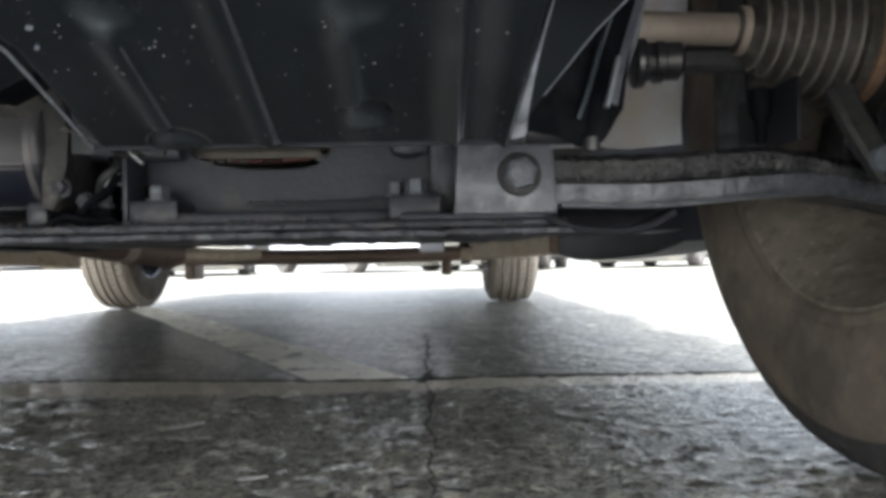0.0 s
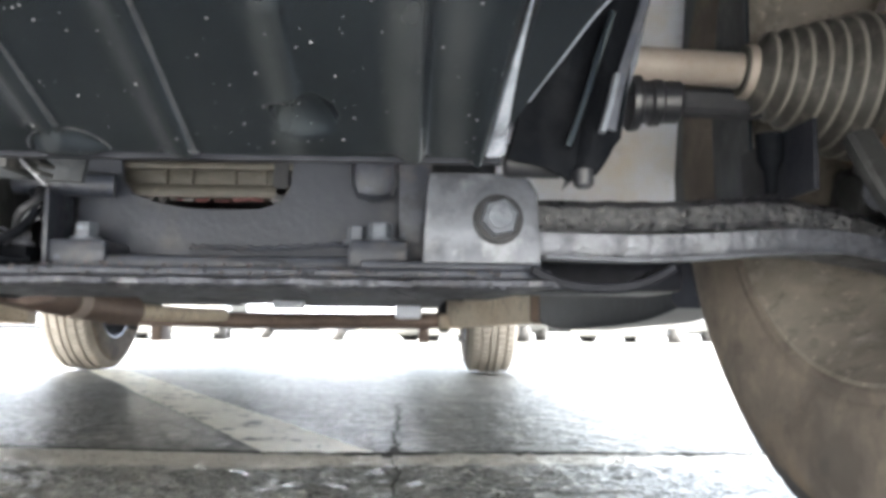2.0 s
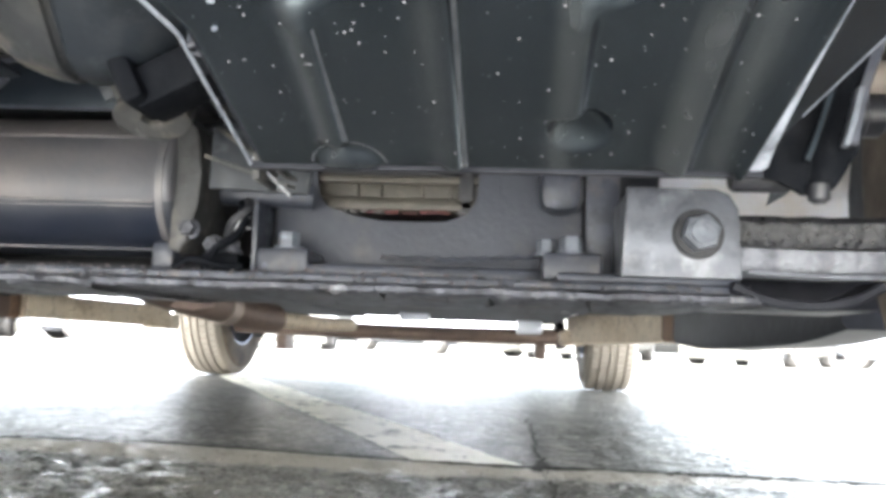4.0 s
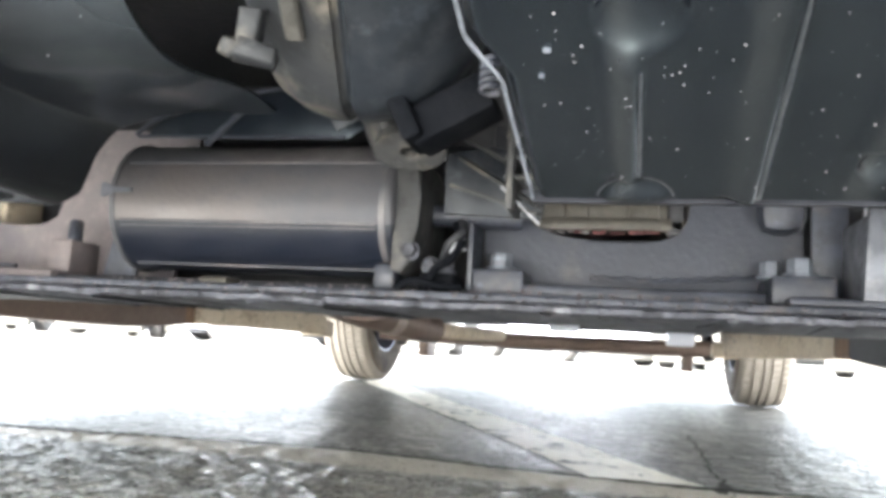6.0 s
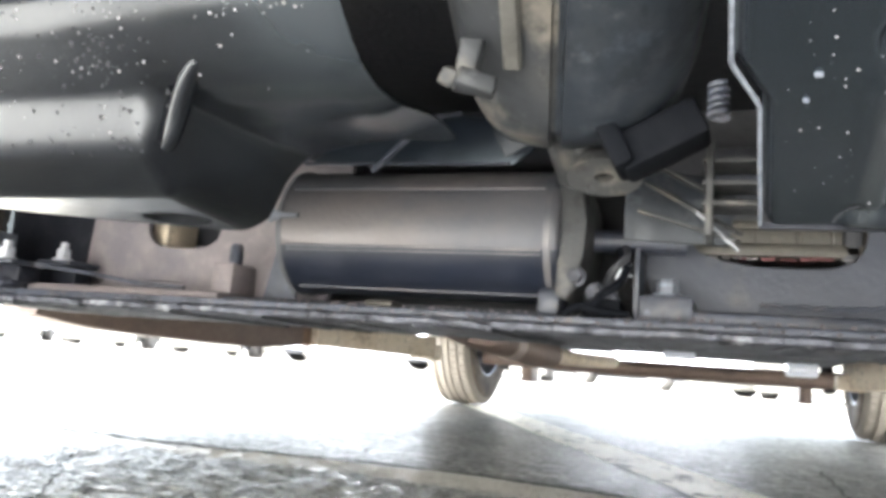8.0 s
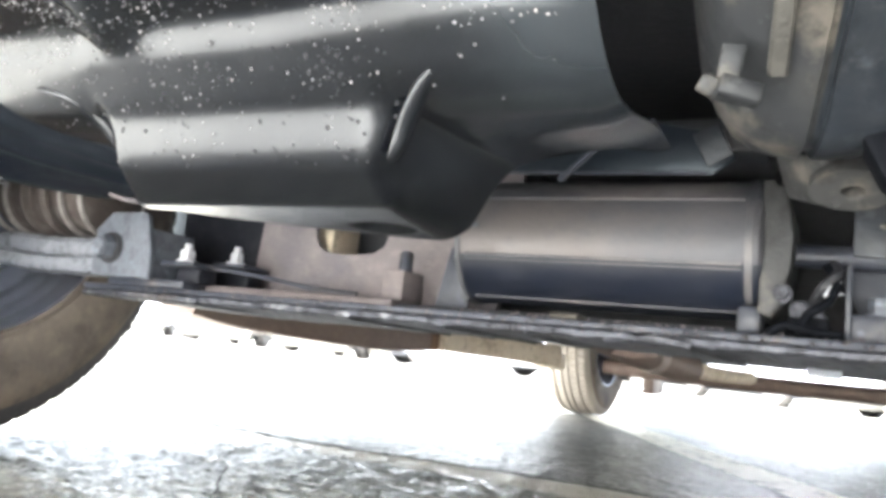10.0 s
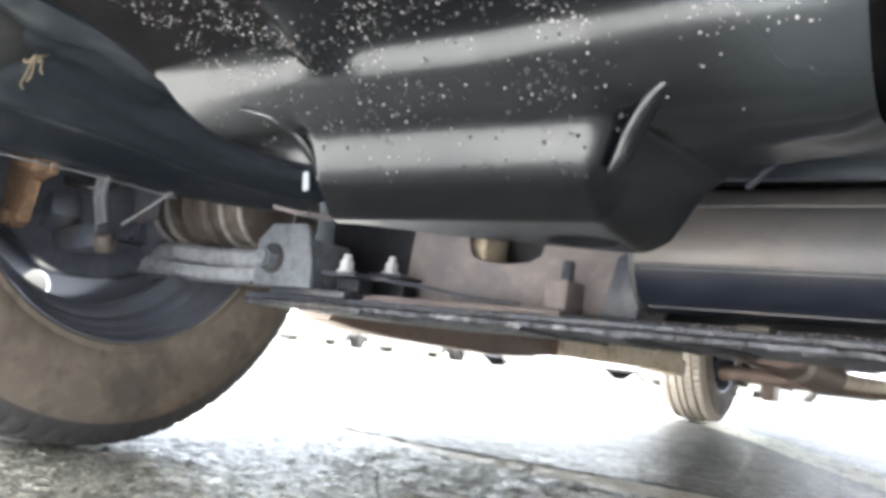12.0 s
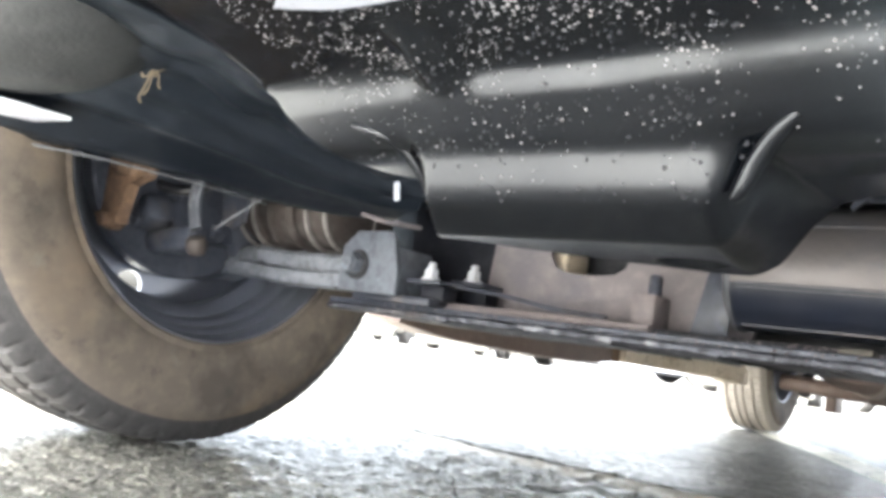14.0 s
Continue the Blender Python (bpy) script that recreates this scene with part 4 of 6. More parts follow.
# spare pair of bolt heads by the right-hand pad
bm = bmesh.new()
hexbolt(bm, pose(0.425, 0.06, 0.2215), 0.013, 0.010, 0.01)
part("mounting_bolt", bm, M_PLAINBRACKET, subframe)

# slotted web, and what shows through its slot
outer = [(0.235, 0.205), (0.29, 0.205), (0.35, 0.207), (0.40, 0.212), (0.44, 0.216), (0.455, 0.23), (0.455, 0.26), (0.455, 0.29), (0.44, 0.32), (0.38, 0.33), (0.31, 0.33), (0.25, 0.33), (0.205, 0.32), (0.2, 0.28), (0.2, 0.24), (0.21, 0.215)]
inner = [(0.262, 0.257), (0.29, 0.2525), (0.32, 0.252), (0.343, 0.253), (0.36, 0.259), (0.367, 0.27), (0.369, 0.282), (0.37, 0.297), (0.365, 0.307), (0.34, 0.31), (0.3, 0.312), (0.26, 0.31), (0.236, 0.306), (0.232, 0.29), (0.234, 0.275), (0.242, 0.264)]
bm = bmesh.new()
slab_hole(bm, outer, inner, pose(0, 0.098, 0) @ TO_FRONT, -0.005)
part("slotted_web", bm, M_WEBDARK, subframe, "dark blue-grey pressed steel web with a slot")
bm = bmesh.new()
tube(bm, [(0.29, 0.093, 0.2215), (0.33, 0.092, 0.2205), (0.37, 0.092, 0.2215), (0.41, 0.09, 0.2245), (0.45, 0.086, 0.2275)], 0.0017, 8, 10)
for v in bm.verts:
    v.co.z += 0.0011 * math.sin(v.co.x * 1100)
part("weld_bead", bm, M_FRAME, subframe, "dull brown weld bead")
sump = new("sump")
sump.parent = car
block("sump_body", 0.2, 0.4, 0.115, 0.2, 0.268, 0.36, M_DARK, sump, 0.004)
for x0, x1 in ((0.226, 0.23), (0.262, 0.266), (0.284, 0.2865), (0.318, 0.322), (0.344, 0.347)):
    block("rib", x0, x1, 0.107, 0.12, 0.271, 0.291, M_OLIVE, sump, 0.0008)
block("inner_face", 0.222, 0.384, 0.111, 0.116, 0.27, 0.292, M_OLIVE, sump, 0.001, "oily olive inner face")
block("lower_rim", 0.22, 0.385, 0.104, 0.122, 0.263, 0.274, M_OLIVE, sump, 0.0025, "dirty aluminium sump rim")
block("upper_rim", 0.22, 0.385, 0.105, 0.122, 0.2865, 0.293, M_OLIVE, sump, 0.0015)
rng = random.Random(11)
x = 0.236
while x < 0.362:
    w = rng.uniform(0.004, 0.013)
    z = 0.2625 - 0.0015 * math.sin((x - 0.236) * 25) + rng.uniform(-0.0006, 0.0006)
    red = 0.27 < x < 0.335 and rng.random() < 0.6
    strip("sealant_bead", [(x, 0.106, z), (x + w / 2, 0.1045, z - 0.0006), (x + w, 0.106, z + rng.uniform(-0.0008, 0.0008))], 0.003, rng.uniform(0.0012, 0.0026), M_RED if red else M_SEALANT, sump, "red sealant bead" if red else "", 3)
    x += w + rng.uniform(0.0, 0.006)
block("drain_block", 0.352, 0.366, 0.104, 0.12, 0.258, 0.3, M_DARK, sump, 0.003)
block("mount_casting", 0.418, 0.455, 0.068, 0.097, 0.258, 0.3, M_FRAME, car, 0.014, "dull aluminium casting")

block("backing_plate", 0.456, 0.482, 0.07, 0.076, 0.2, 0.31, M_FRAME, subframe, 0.001)

# brown web with the oval hole
outer = [(-0.43, 0.205), (-0.4, 0.203), (-0.34, 0.202), (-0.26, 0.202), (-0.2, 0.202), (-0.12, 0.205), (-0.1, 0.25), (-0.1, 0.3), (-0.1, 0.35), (-0.17, 0.36), (-0.26, 0.36), (-0.33, 0.36), (-0.4, 0.35), (-0.42, 0.345), (-0.425, 0.3), (-0.43, 0.24)]
inner = [(-0.342, 0.268), (-0.33, 0.262), (-0.31, 0.26), (-0.288, 0.26), (-0.268, 0.2625), (-0.256, 0.27), (-0.252, 0.28), (-0.251, 0.292), (-0.256, 0.303), (-0.27, 0.311), (-0.288, 0.314), (-0.31, 0.314), (-0.332, 0.312), (-0.345, 0.304), (-0.349, 0.292), (-0.348, 0.279)]
bm = bmesh.new()
slab_hole(bm, outer, inner, pose(0, 0.125, 0) @ TO_FRONT, -0.006)
part("brown_web", bm, M_WEB, subframe, "dusty brown pressed steel web with an oval hole")
block("hole_stiffener", -0.36, -0.338, 0.145, 0.2, 0.26, 0.3, M_TAN, subframe, 0.003)
block("end_wall", -0.565, -0.415, 0.136, 0.142, 0.199, 0.335, M_RAIL, subframe, 0.002, "dark navy end wall")
block("rear_wall", -0.5, 0.5, 0.21, 0.215, 0.2, 0.4, M_DARK, subframe, 0.002)
block("post", -0.227, -0.202, 0.082, 0.126, 0.205, 0.241, M_WEB, subframe, 0.003, "blistered rusty post")
bm = bmesh.new()
lathe(bm, [(0.007, 0), (0.007, 0.018), (0.005, 0.021)], pose(-0.208, 0.094, 0.24), 12)
part("post_pin", bm, M_FRAME, subframe)
bm = bmesh.new()
slab(bm, [(-0.165, 0.204), (-0.128, 0.204), (-0.128, 0.255), (-0.122, 0.282), (-0.152, 0.265)], pose(0, 0.082, 0) @ TO_FRONT, -0.004, 0.0008)
part("gusset", bm, M_FRAME, subframe, "grey steel gusset")
bm = bmesh.new()
tube(bm, [(-0.43, 0.04, 0.228), (-0.36, 0.05, 0.222), (-0.3, 0.055, 0.214), (-0.24, 0.058, 0.211)], 0.0022, 8, 8)
part("weld_bead", bm, M_FRAME, subframe)

# ---- the car: silencer ----
silencer = new("silencer")
silencer.parent = car
CAN = pose(-0.121, 0.076, 0.2705) @ pose(0, 0, 0, 0, 90, 0)
CAN_PROFILE = [(0.003, 0.0), (0.052, 0.0), (0.057, 0.003), (0.058, 0.006), (0.058, 0.009), (0.057, 0.0105), (0.057, 0.245), (0.058, 0.2465), (0.058, 0.256), (0.0545, 0.26), (0.003, 0.261)]
# can in three colours: near-black below, grey in front, grey-brown on top
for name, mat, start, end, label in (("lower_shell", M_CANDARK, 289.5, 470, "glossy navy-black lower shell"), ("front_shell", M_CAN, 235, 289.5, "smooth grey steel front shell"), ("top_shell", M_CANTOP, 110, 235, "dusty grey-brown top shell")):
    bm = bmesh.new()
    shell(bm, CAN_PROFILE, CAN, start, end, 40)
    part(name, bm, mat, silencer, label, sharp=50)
for x, r, w in ((-0.118, 0.059, 0.006), (0.126, 0.059, 0.007)):
    bm = bmesh.new()
    lathe(bm, [(r - 0.003, 0.0), (r, 0.0008), (r, w - 0.0008), (r - 0.003, w)], pose(x, 0.076, 0.2705) @ pose(0, 0, 0, 0, 90, 0), 64, closed=True)
    part("end_hoop", bm, M_CANTOP, silencer)
for ang, h in ((145, 0.0014), (199.5, 0.0016), (203.5, 0.001), (247, 0.001)):
    q = radians(ang)
    y, z = 0.076 + 0.0573 * math.cos(q), 0.2705 + 0.0573 * math.sin(q)
    strip("seam", [(-0.108, y, z), (0.124, y, z)], 0.0014, h * 1.5, M_CANTOP, silencer, "", 1)
bm = bmesh.new()
slab(bm, [(0, -0.0065), (0.004, -0.0065), (0.012, -0.0022), (0.03, -0.0018), (0.03, 0.0018), (0.012, 0.0022), (0.004, 0.0065), (0, 0.0065)], pose(-0.124, 0.016, 0.2765) @ TO_FRONT, 0.0022, 0.0004)
part("clip", bm, M_BRACKET, silencer, "flat steel spring clip")
bm = bmesh.new()
slab(bm, [(0.137, 0.216), (0.146, 0.213), (0.153, 0.222), (0.158, 0.25), (0.1595, 0.275), (0.158, 0.298), (0.153, 0.311), (0.145, 0.318), (0.137, 0.319)], pose(0, 0.026, 0) @ TO_FRONT, -0.09, 0.003)
part("end_bracket", bm, M_CAST, silencer, "dirty cast end bracket")
pipe("outlet_pipe", [(0.15, 0.078, 0.269), (0.19, 0.079, 0.268), (0.215, 0.082, 0.268), (0.232, 0.086, 0.268)], 0.0095, M_FRAME, silencer, "grey outlet pipe")
for x, y, z in ((0.153, 0.03, 0.232), (0.165, 0.05, 0.222)):
    bm = bmesh.new()
    hexbolt(bm, pose(x, y, z) @ TO_FRONT, 0.011, 0.008, 0.008)
    part("clamp_bolt", bm, M_FLANGE, silencer)
block("support_foot", 0.122, 0.14, 0.03, 0.06, 0.2, 0.222, M_FRAME, silencer, 0.004)
block("support_foot", -0.022, 0.004, 0.012, 0.04, 0.199, 0.205, M_OLIVE, silencer, 0.003)
block("support_foot", 0.155, 0.186, 0.045, 0.09, 0.2, 0.217, M_SOOT, silencer, 0.004)
pipe("hose", [(0.165, 0.03, 0.202), (0.172, 0.034, 0.218), (0.184, 0.04, 0.228), (0.19, 0.05, 0.246), (0.182, 0.058, 0.258)], 0.0035, M_SOOT, silencer, "thin black hose", 10)
pipe("hose", [(0.145, 0.02, 0.2), (0.157, 0.022, 0.208), (0.175, 0.028, 0.205), (0.194, 0.034, 0.204)], 0.003, M_SOOT, silencer, "", 10)
bm = bmesh.new()
hexbolt(bm, pose(0.175, 0.06, 0.217), 0.012, 0.008, 0.009)
part("clamp_bolt", bm, M_FLANGE, silencer)
strip("cable", [(0.172, 0.055, 0.225), (0.18, 0.045, 0.24), (0.19, 0.05, 0.252), (0.186, 0.06, 0.26)], 0.006, 0.006, M_DARK, car, "black cable")
block("upright", 0.196, 0.2, 0.045, 0.09, 0.2, 0.258, M_FRAME, subframe, 0.001)
bm = bmesh.new()
slab(bm, [(-0.085, 0.322), (0.1, 0.319), (0.118, 0.332), (0.105, 0.352), (0.06, 0.362), (-0.02, 0.352), (-0.07, 0.336)], pose(0, 0.012, 0) @ TO_FRONT, -0.006, 0.002)
duct = part("duct_wall", bm, M_LINER, car, "bluish black duct wall")
strip("pale_lip", [(-0.088, 0.009, 0.3215), (0.0, 0.009, 0.3205), (0.098, 0.009, 0.319)], 0.003, 0.0022, M_FRAME, duct, "thin grey lip", 3)
strip("pale_lip", [(-0.09, 0.008, 0.323), (-0.07, 0.008, 0.3365), (-0.02, 0.008, 0.3525), (0.055, 0.008, 0.3625)], 0.003, 0.003, M_FRAME, duct, "", 4)
bm = bmesh.new()
slab(bm, [(0.0, 0.0), (0.016, 0.003), (0.005, 0.005), (0.014, 0.013), (0.003, 0.008), (-0.003, 0.012)], pose(0.181, 0.046, 0.233) @ TO_FRONT, -0.0015, 0.0003)
part("spring_clip", bm, M_ZINC, car, "bright jagged spring clip")
strip("long_shelf", [(-0.12, 0.1, 0.331), (0.16, 0.1, 0.326)], 0.02, 0.004, M_FRAME, car, "", 1)
strip("tray_stay", [(-0.018, 0.0, 0.312), (0.012, 0.0, 0.34)], 0.006, 0.004, M_FRAME, car, "", 1)
block("dark_duct", -0.07, 0.14, 0.02, 0.12, 0.338, 0.37, M_DARK, car, 0.01)

# ---- the car: gearbox casting and its mount ----
gearbox = new("gearbox")
gearbox.parent = car
CASING_ROWS = ((-0.125, -0.012, 0.034), (-0.15, -0.009, 0.012), (-0.175, -0.005, 0.002), (-0.201, 0.0, 0.0), (-0.225, 0.005, 0.014), (-0.26, 0.012, 0.039), (-0.3, 0.02, 0.066), (-0.35, 0.03, 0.1), (-0.42, 0.044, 0.15))


def casing_point(x, dz, y):
    """A point on the slanting casing: x and dz across it, y along it."""
    shift = mixed(y, [(r[0], r[1]) for r in CASING_ROWS[::-1]])
    lift = mixed(y, [(r[0], r[2]) for r in CASING_ROWS[::-1]])
    return Vector((x + shift * (0.35 + 0.65 * step(0.135, 0.178, x)), y, 0.276 + dz + lift))


for name, mat, prof, label in (("casing", M_CAST, ((0.116, 0.12), (0.12, 0.08), (0.126, 0.045), (0.133, 0.027), (0.142, 0.013), (0.153, 0.0055), (0.165, 0.0018), (0.173, 0.0004), (0.1775, 0.0), (0.1785, 0.003), (0.181, 0.004)), "greasy grey cast casing"),
                               ("casing", M_CASTDARK, ((0.181, 0.004), (0.1835, 0.003), (0.1845, -0.0006), (0.192, -0.0008), (0.205, 0.0008), (0.219, 0.005), (0.233, 0.013), (0.245, 0.025), (0.252, 0.045), (0.254, 0.1)), "dark oily cast casing half")):
    bm = bmesh.new()
    rows = [[bm.verts.new(casing_point(x, dz, y)) for x, dz in prof] for y in span(-0.125, -0.42, 30)]
    for p, q in zip(rows, rows[1:]):
        for k in range(len(prof) - 1):
            bm.faces.new((p[k], p[k + 1], q[k + 1], q[k]))
    part(name, bm, mat, gearbox, label, sharp=40)
bm = bmesh.new()
for c, size, turn in (((0.1475, -0.2485, 0.301), (0.0105, 0.012, 0.022), (12, 8, 15)), ((0.152, -0.249, 0.2895), (0.02, 0.012, 0.009), (0, 14, 18)), ((0.1395, -0.2505, 0.2925), (0.009, 0.009, 0.0085), (20, 30, 10))):
    box(bm, c, size, 0.0018, turn)
for v in bm.verts:
    v.co += Vector((1, 0.7, 1)) * 0.0016 * noise.noise(v.co * 220)
part("lug", bm, M_CAST, gearbox, "chipped casting lug")
for x, dz, wide in ((0.161, 0.0, 0.009), (0.147, 0.016, 0.008)):
    strip("casing_fin", [casing_point(x, dz, y) for y in span(-0.24 if x > 0.15 else -0.255, -0.42, 12)], wide, 0.007, M_CHIP, gearbox, "worn pale casting rib", 2)
strip("strap", [(0.1, -0.02, 0.345), (0.105, -0.02, 0.333), (0.111, -0.017, 0.322)], 0.02, 0.003, M_CASTDARK, gearbox, "grey curved steel strap", 6, (0, 1, 0))
mount = new("gearbox_mount")
mount.parent = car
bm = bmesh.new()
ringed = [(0.022 * math.cos(q), 0.015 * math.sin(q)) for q in span(0, 2 * math.pi, 20)[:-1]]
small = [(0.006 * math.cos(q), 0.004 * math.sin(q)) for q in span(0, 2 * math.pi, 20)[:-1]]
slab_hole(bm, ringed, small, pose(0.199, -0.146, 0.268, -32, 0, 0), 0.008)
part("eye_plate", bm, M_CAST, mount, "dusty mounting eye")
bm = bmesh.new()
box(bm, (0.178, -0.125, 0.283), (0.014, 0.05, 0.032), 0.003, (20, -28, 25))
part("arm", bm, M_CAST, mount)
bm = bmesh.new()
box(bm, (0.233, -0.185, 0.2775), (0.046, 0.03, 0.021), 0.003, (0, -27, 0))
box(bm, (0.212, -0.19, 0.272), (0.011, 0.034, 0.026), 0.003, (0, -27, 0))
part("rubber_buffer", bm, M_SOOT, mount, "black rubber buffer")
for k, (a, b) in enumerate((((0.213, -0.1, 0.293), (0.268, -0.1, 0.262)), ((0.218, -0.09, 0.278), (0.272, -0.12, 0.2415)), ((0.215, -0.1, 0.258), (0.272, -0.12, 0.237)))):
    strip("web_arm", [a, b], 0.009, 0.0022, M_CAST, mount, "", 1)
bm = bmesh.new()
slab(bm, [(0.2, 0.247), (0.266, 0.244), (0.272, 0.285), (0.23, 0.294), (0.2, 0.288)], pose(0, -0.06, 0) @ TO_FRONT, -0.005, 0.0015)
part("backing_plate", bm, M_CASTDARK, mount)
for z in (0.256, 0.268, 0.281):
    block("bracket_rung", 0.252, 0.283, -0.13, -0.1, z, z + 0.003, M_CAST, mount, 0.001)
block("bracket_side", 0.254, 0.258, -0.135, -0.1, 0.238, 0.292, M_CAST, mount, 0.001)
strip("stay", [(0.249, -0.12, 0.2535), (0.272, -0.12, 0.2315)], 0.004, 0.0016, M_ZINC, car, "thin bright steel stay", 1)
bm = bmesh.new()
tube(bm, [(0.262 + 0.0036 * math.cos(k * 0.7), -0.24 + 0.0036 * math.sin(k * 0.7), 0.271 + 0.00036 * k) for k in range(45)], 0.0013, 8, 2)
part("coil_spring", bm, M_FRAME, car, "small steel coil spring", 50)

# ---- the car: control arms, drive shafts, boots, wheel carriers ----
for side in (1, -1):
    arm = new("control_arm")
    arm.parent = car
    upper = [(0.55, 0.03, 0.238), (0.62, 0.03, 0.238), (0.67, 0.03, 0.2395), (0.72, 0.03, 0.2425), (0.76, 0.032, 0.238), (0.8, 0.034, 0.2285), (0.86, 0.038, 0.216)]
    lower = [(0.55, 0.028, 0.2175), (0.62, 0.028, 0.2165), (0.67, 0.028, 0.218), (0.72, 0.028, 0.2215), (0.76, 0.03, 0.222), (0.8, 0.033, 0.217), (0.86, 0.038, 0.206)]
    bm = bmesh.new()
    fine = smooth_path([(side * x, y, z) for x, y, z in upper], 16)
    sweep(bm, fine, [(-0.02, -0.011), (0.02, -0.011), (0.024, -0.006), (0.024, 0.006), (0.018, 0.0115), (-0.018, 0.0115), (-0.024, 0.006), (-0.024, -0.006)])
    for v in bm.verts:
        v.co += Vector((0, 0.0012, 0.0016)) * noise.noise(v.co * 70)
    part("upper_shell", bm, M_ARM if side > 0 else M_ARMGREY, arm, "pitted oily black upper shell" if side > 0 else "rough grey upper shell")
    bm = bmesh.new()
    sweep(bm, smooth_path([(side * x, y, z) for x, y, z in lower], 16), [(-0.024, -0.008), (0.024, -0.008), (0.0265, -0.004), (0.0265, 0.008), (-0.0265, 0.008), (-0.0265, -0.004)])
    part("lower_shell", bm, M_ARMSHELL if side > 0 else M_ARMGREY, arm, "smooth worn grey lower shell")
    strip("weld_seam", [(side * 0.56, 0.002, 0.2085), (side * 0.62, 0.001, 0.2065), (side * 0.67, 0.001, 0.2085), (side * 0.72, 0.001, 0.2125), (side * 0.77, 0.004, 0.2145)], 0.004, 0.003, M_BRACKET, arm, "bright folded edge")
    if side > 0:
        strip("gusset", [(side * 0.55, 0.02, 0.199), (side * 0.566, 0.02, 0.1915), (side * 0.585, 0.02, 0.1875), (side * 0.61, 0.02, 0.187), (side * 0.632, 0.02, 0.192), (side * 0.65, 0.02, 0.202)], 0.04, 0.007, M_RAIL, arm, "black curved gusset")
    carrier = new("wheel_carrier")
    carrier.parent = car
    for p, s, t in (((0.865, 0.06, 0.218), (0.06, 0.06, 0.034), (0, 12, 0)), ((0.845, 0.02, 0.3), (0.05, 0.14, 0.11), (0, 0, 8)), ((0.83, 0.09, 0.262), (0.045, 0.05, 0.05), (20, 0, 0)), ((0.82, -0.05, 0.268), (0.04, 0.04, 0.04), (0, 25, 10))):
        bm = bmesh.new()
        box(bm, (side * p[0] + (0.055 if side < 0 else 0), p[1] - (0.07 if side < 0 else 0.02), p[2]), s, 0.012, (t[0], side * t[1], side * t[2]))
        part("knuckle_boss", bm, M_CAST if side > 0 else M_HUB, carrier, "dirty cast knuckle boss")
    for x, y, z in ((0.815, 0.07, 0.262), (0.83, -0.045, 0.258)):
        bm = bmesh.new()
        hexbolt(bm, pose(side * x + (0.055 if side < 0 else 0), y - (0.092 if side < 0 else 0.042), z) @ TO_FRONT, 0.017, 0.012, 0.014)
        part("carrier_bolt", bm, M_BRACKET if side > 0 else M_HUB, carrier)
    bm = bmesh.new()
    if side > 0:
        slab(bm, [(-0.05, -0.055), (0.05, -0.06), (0.06, 0.0), (0.045, 0.06), (-0.045, 0.055), (-0.06, 0)], pose(0.81, -0.175, 0.325, 0, 90, 0), 0.05, 0.008)
    else:
        slab(bm, [(-0.834, 0.335), (-0.691, 0.325), (-0.686, 0.312), (-0.69, 0.298), (-0.7, 0.293), (-0.731, 0.291), (-0.735, 0.262), (-0.734, 0.243), (-0.744, 0.236), (-0.76, 0.2355), (-0.772, 0.242), (-0.79, 0.255), (-0.813, 0.286)], pose(0, -0.185, 0) @ TO_FRONT, -0.014, 0.004)
        box(bm, (-0.735, -0.187, 0.309), (0.05, 0.012, 0.022), 0.005, (0, 6, 0))
        lathe(bm, [(0.009, 0), (0.009, 0.008), (0.006, 0.011)], pose(-0.752, -0.185, 0.246) @ TO_FRONT, 16)
        for v in bm.verts:
            v.co += Vector((1, 1, 1)) * 0.0025 * noise.noise(v.co * 45)
    part("caliper", bm, M_RUST, carrier, "rusty brake caliper")
    if side < 0:
        for p, size, turn in (((-0.735, -0.105, 0.236), (0.085, 0.035, 0.03), (0, -4, 0)), ((-0.8, -0.08, 0.287), (0.07, 0.04, 0.05), (0, 20, 10)), ((-0.765, -0.085, 0.262), (0.035, 0.035, 0.06), (10, -15, 0))):
            bm = bmesh.new()
            box(bm, p, size, 0.01, turn)
            for v in bm.verts:
                v.co += Vector((1, 1, 1)) * 0.005 * noise.noise(v.co * 30)
            part("knuckle_arm", bm, M_HUB, carrier, "grimy blue-grey cast knuckle arm")
        bm = bmesh.new()
        lathe(bm, [(0.0, -0.014), (0.012, -0.012), (0.015, -0.004), (0.015, 0.006), (0.011, 0.013), (0.0, 0.014)], pose(-0.687, -0.108, 0.233, 20, 15, 0) @ Matrix.Diagonal((0.85, 0.85, 0.8, 1)), 20)
        part("tie_rod_end", bm, M_BELLOWS, carrier, "brown dusty tie rod end")
        bm = bmesh.new()
        slab(bm, [(-0.725, 0.33), (-0.668, 0.322), (-0.67, 0.272), (-0.69, 0.262), (-0.715, 0.27)], pose(0, -0.06, 0) @ TO_FRONT, -0.006, 0.002)
        part("strut_plate", bm, M_FRAME, carrier, "grey pressed strut plate")
        pipe("brake_hose", [(side * 0.79, -0.12, 0.31), (side * 0.74, -0.1, 0.3), (side * 0.72, -0.06, 0.33), (side * 0.7, -0.03, 0.4)], 0.006, M_BLACK, carrier, "black brake hose")
    bm = bmesh.new()
    z0 = 0.355
    lathe(bm, [(0.0125, 0.0), (0.0135, 0.002), (0.0135, 0.262), (0.012, 0.264)], pose(side * 0.46, 0.04, z0 + 0.014) @ pose(0, 0, 0, 0, side * 92.6, 0), 24)
    part("drive_shaft", bm, M_SHAFT, car, "dusty tan drive shaft")
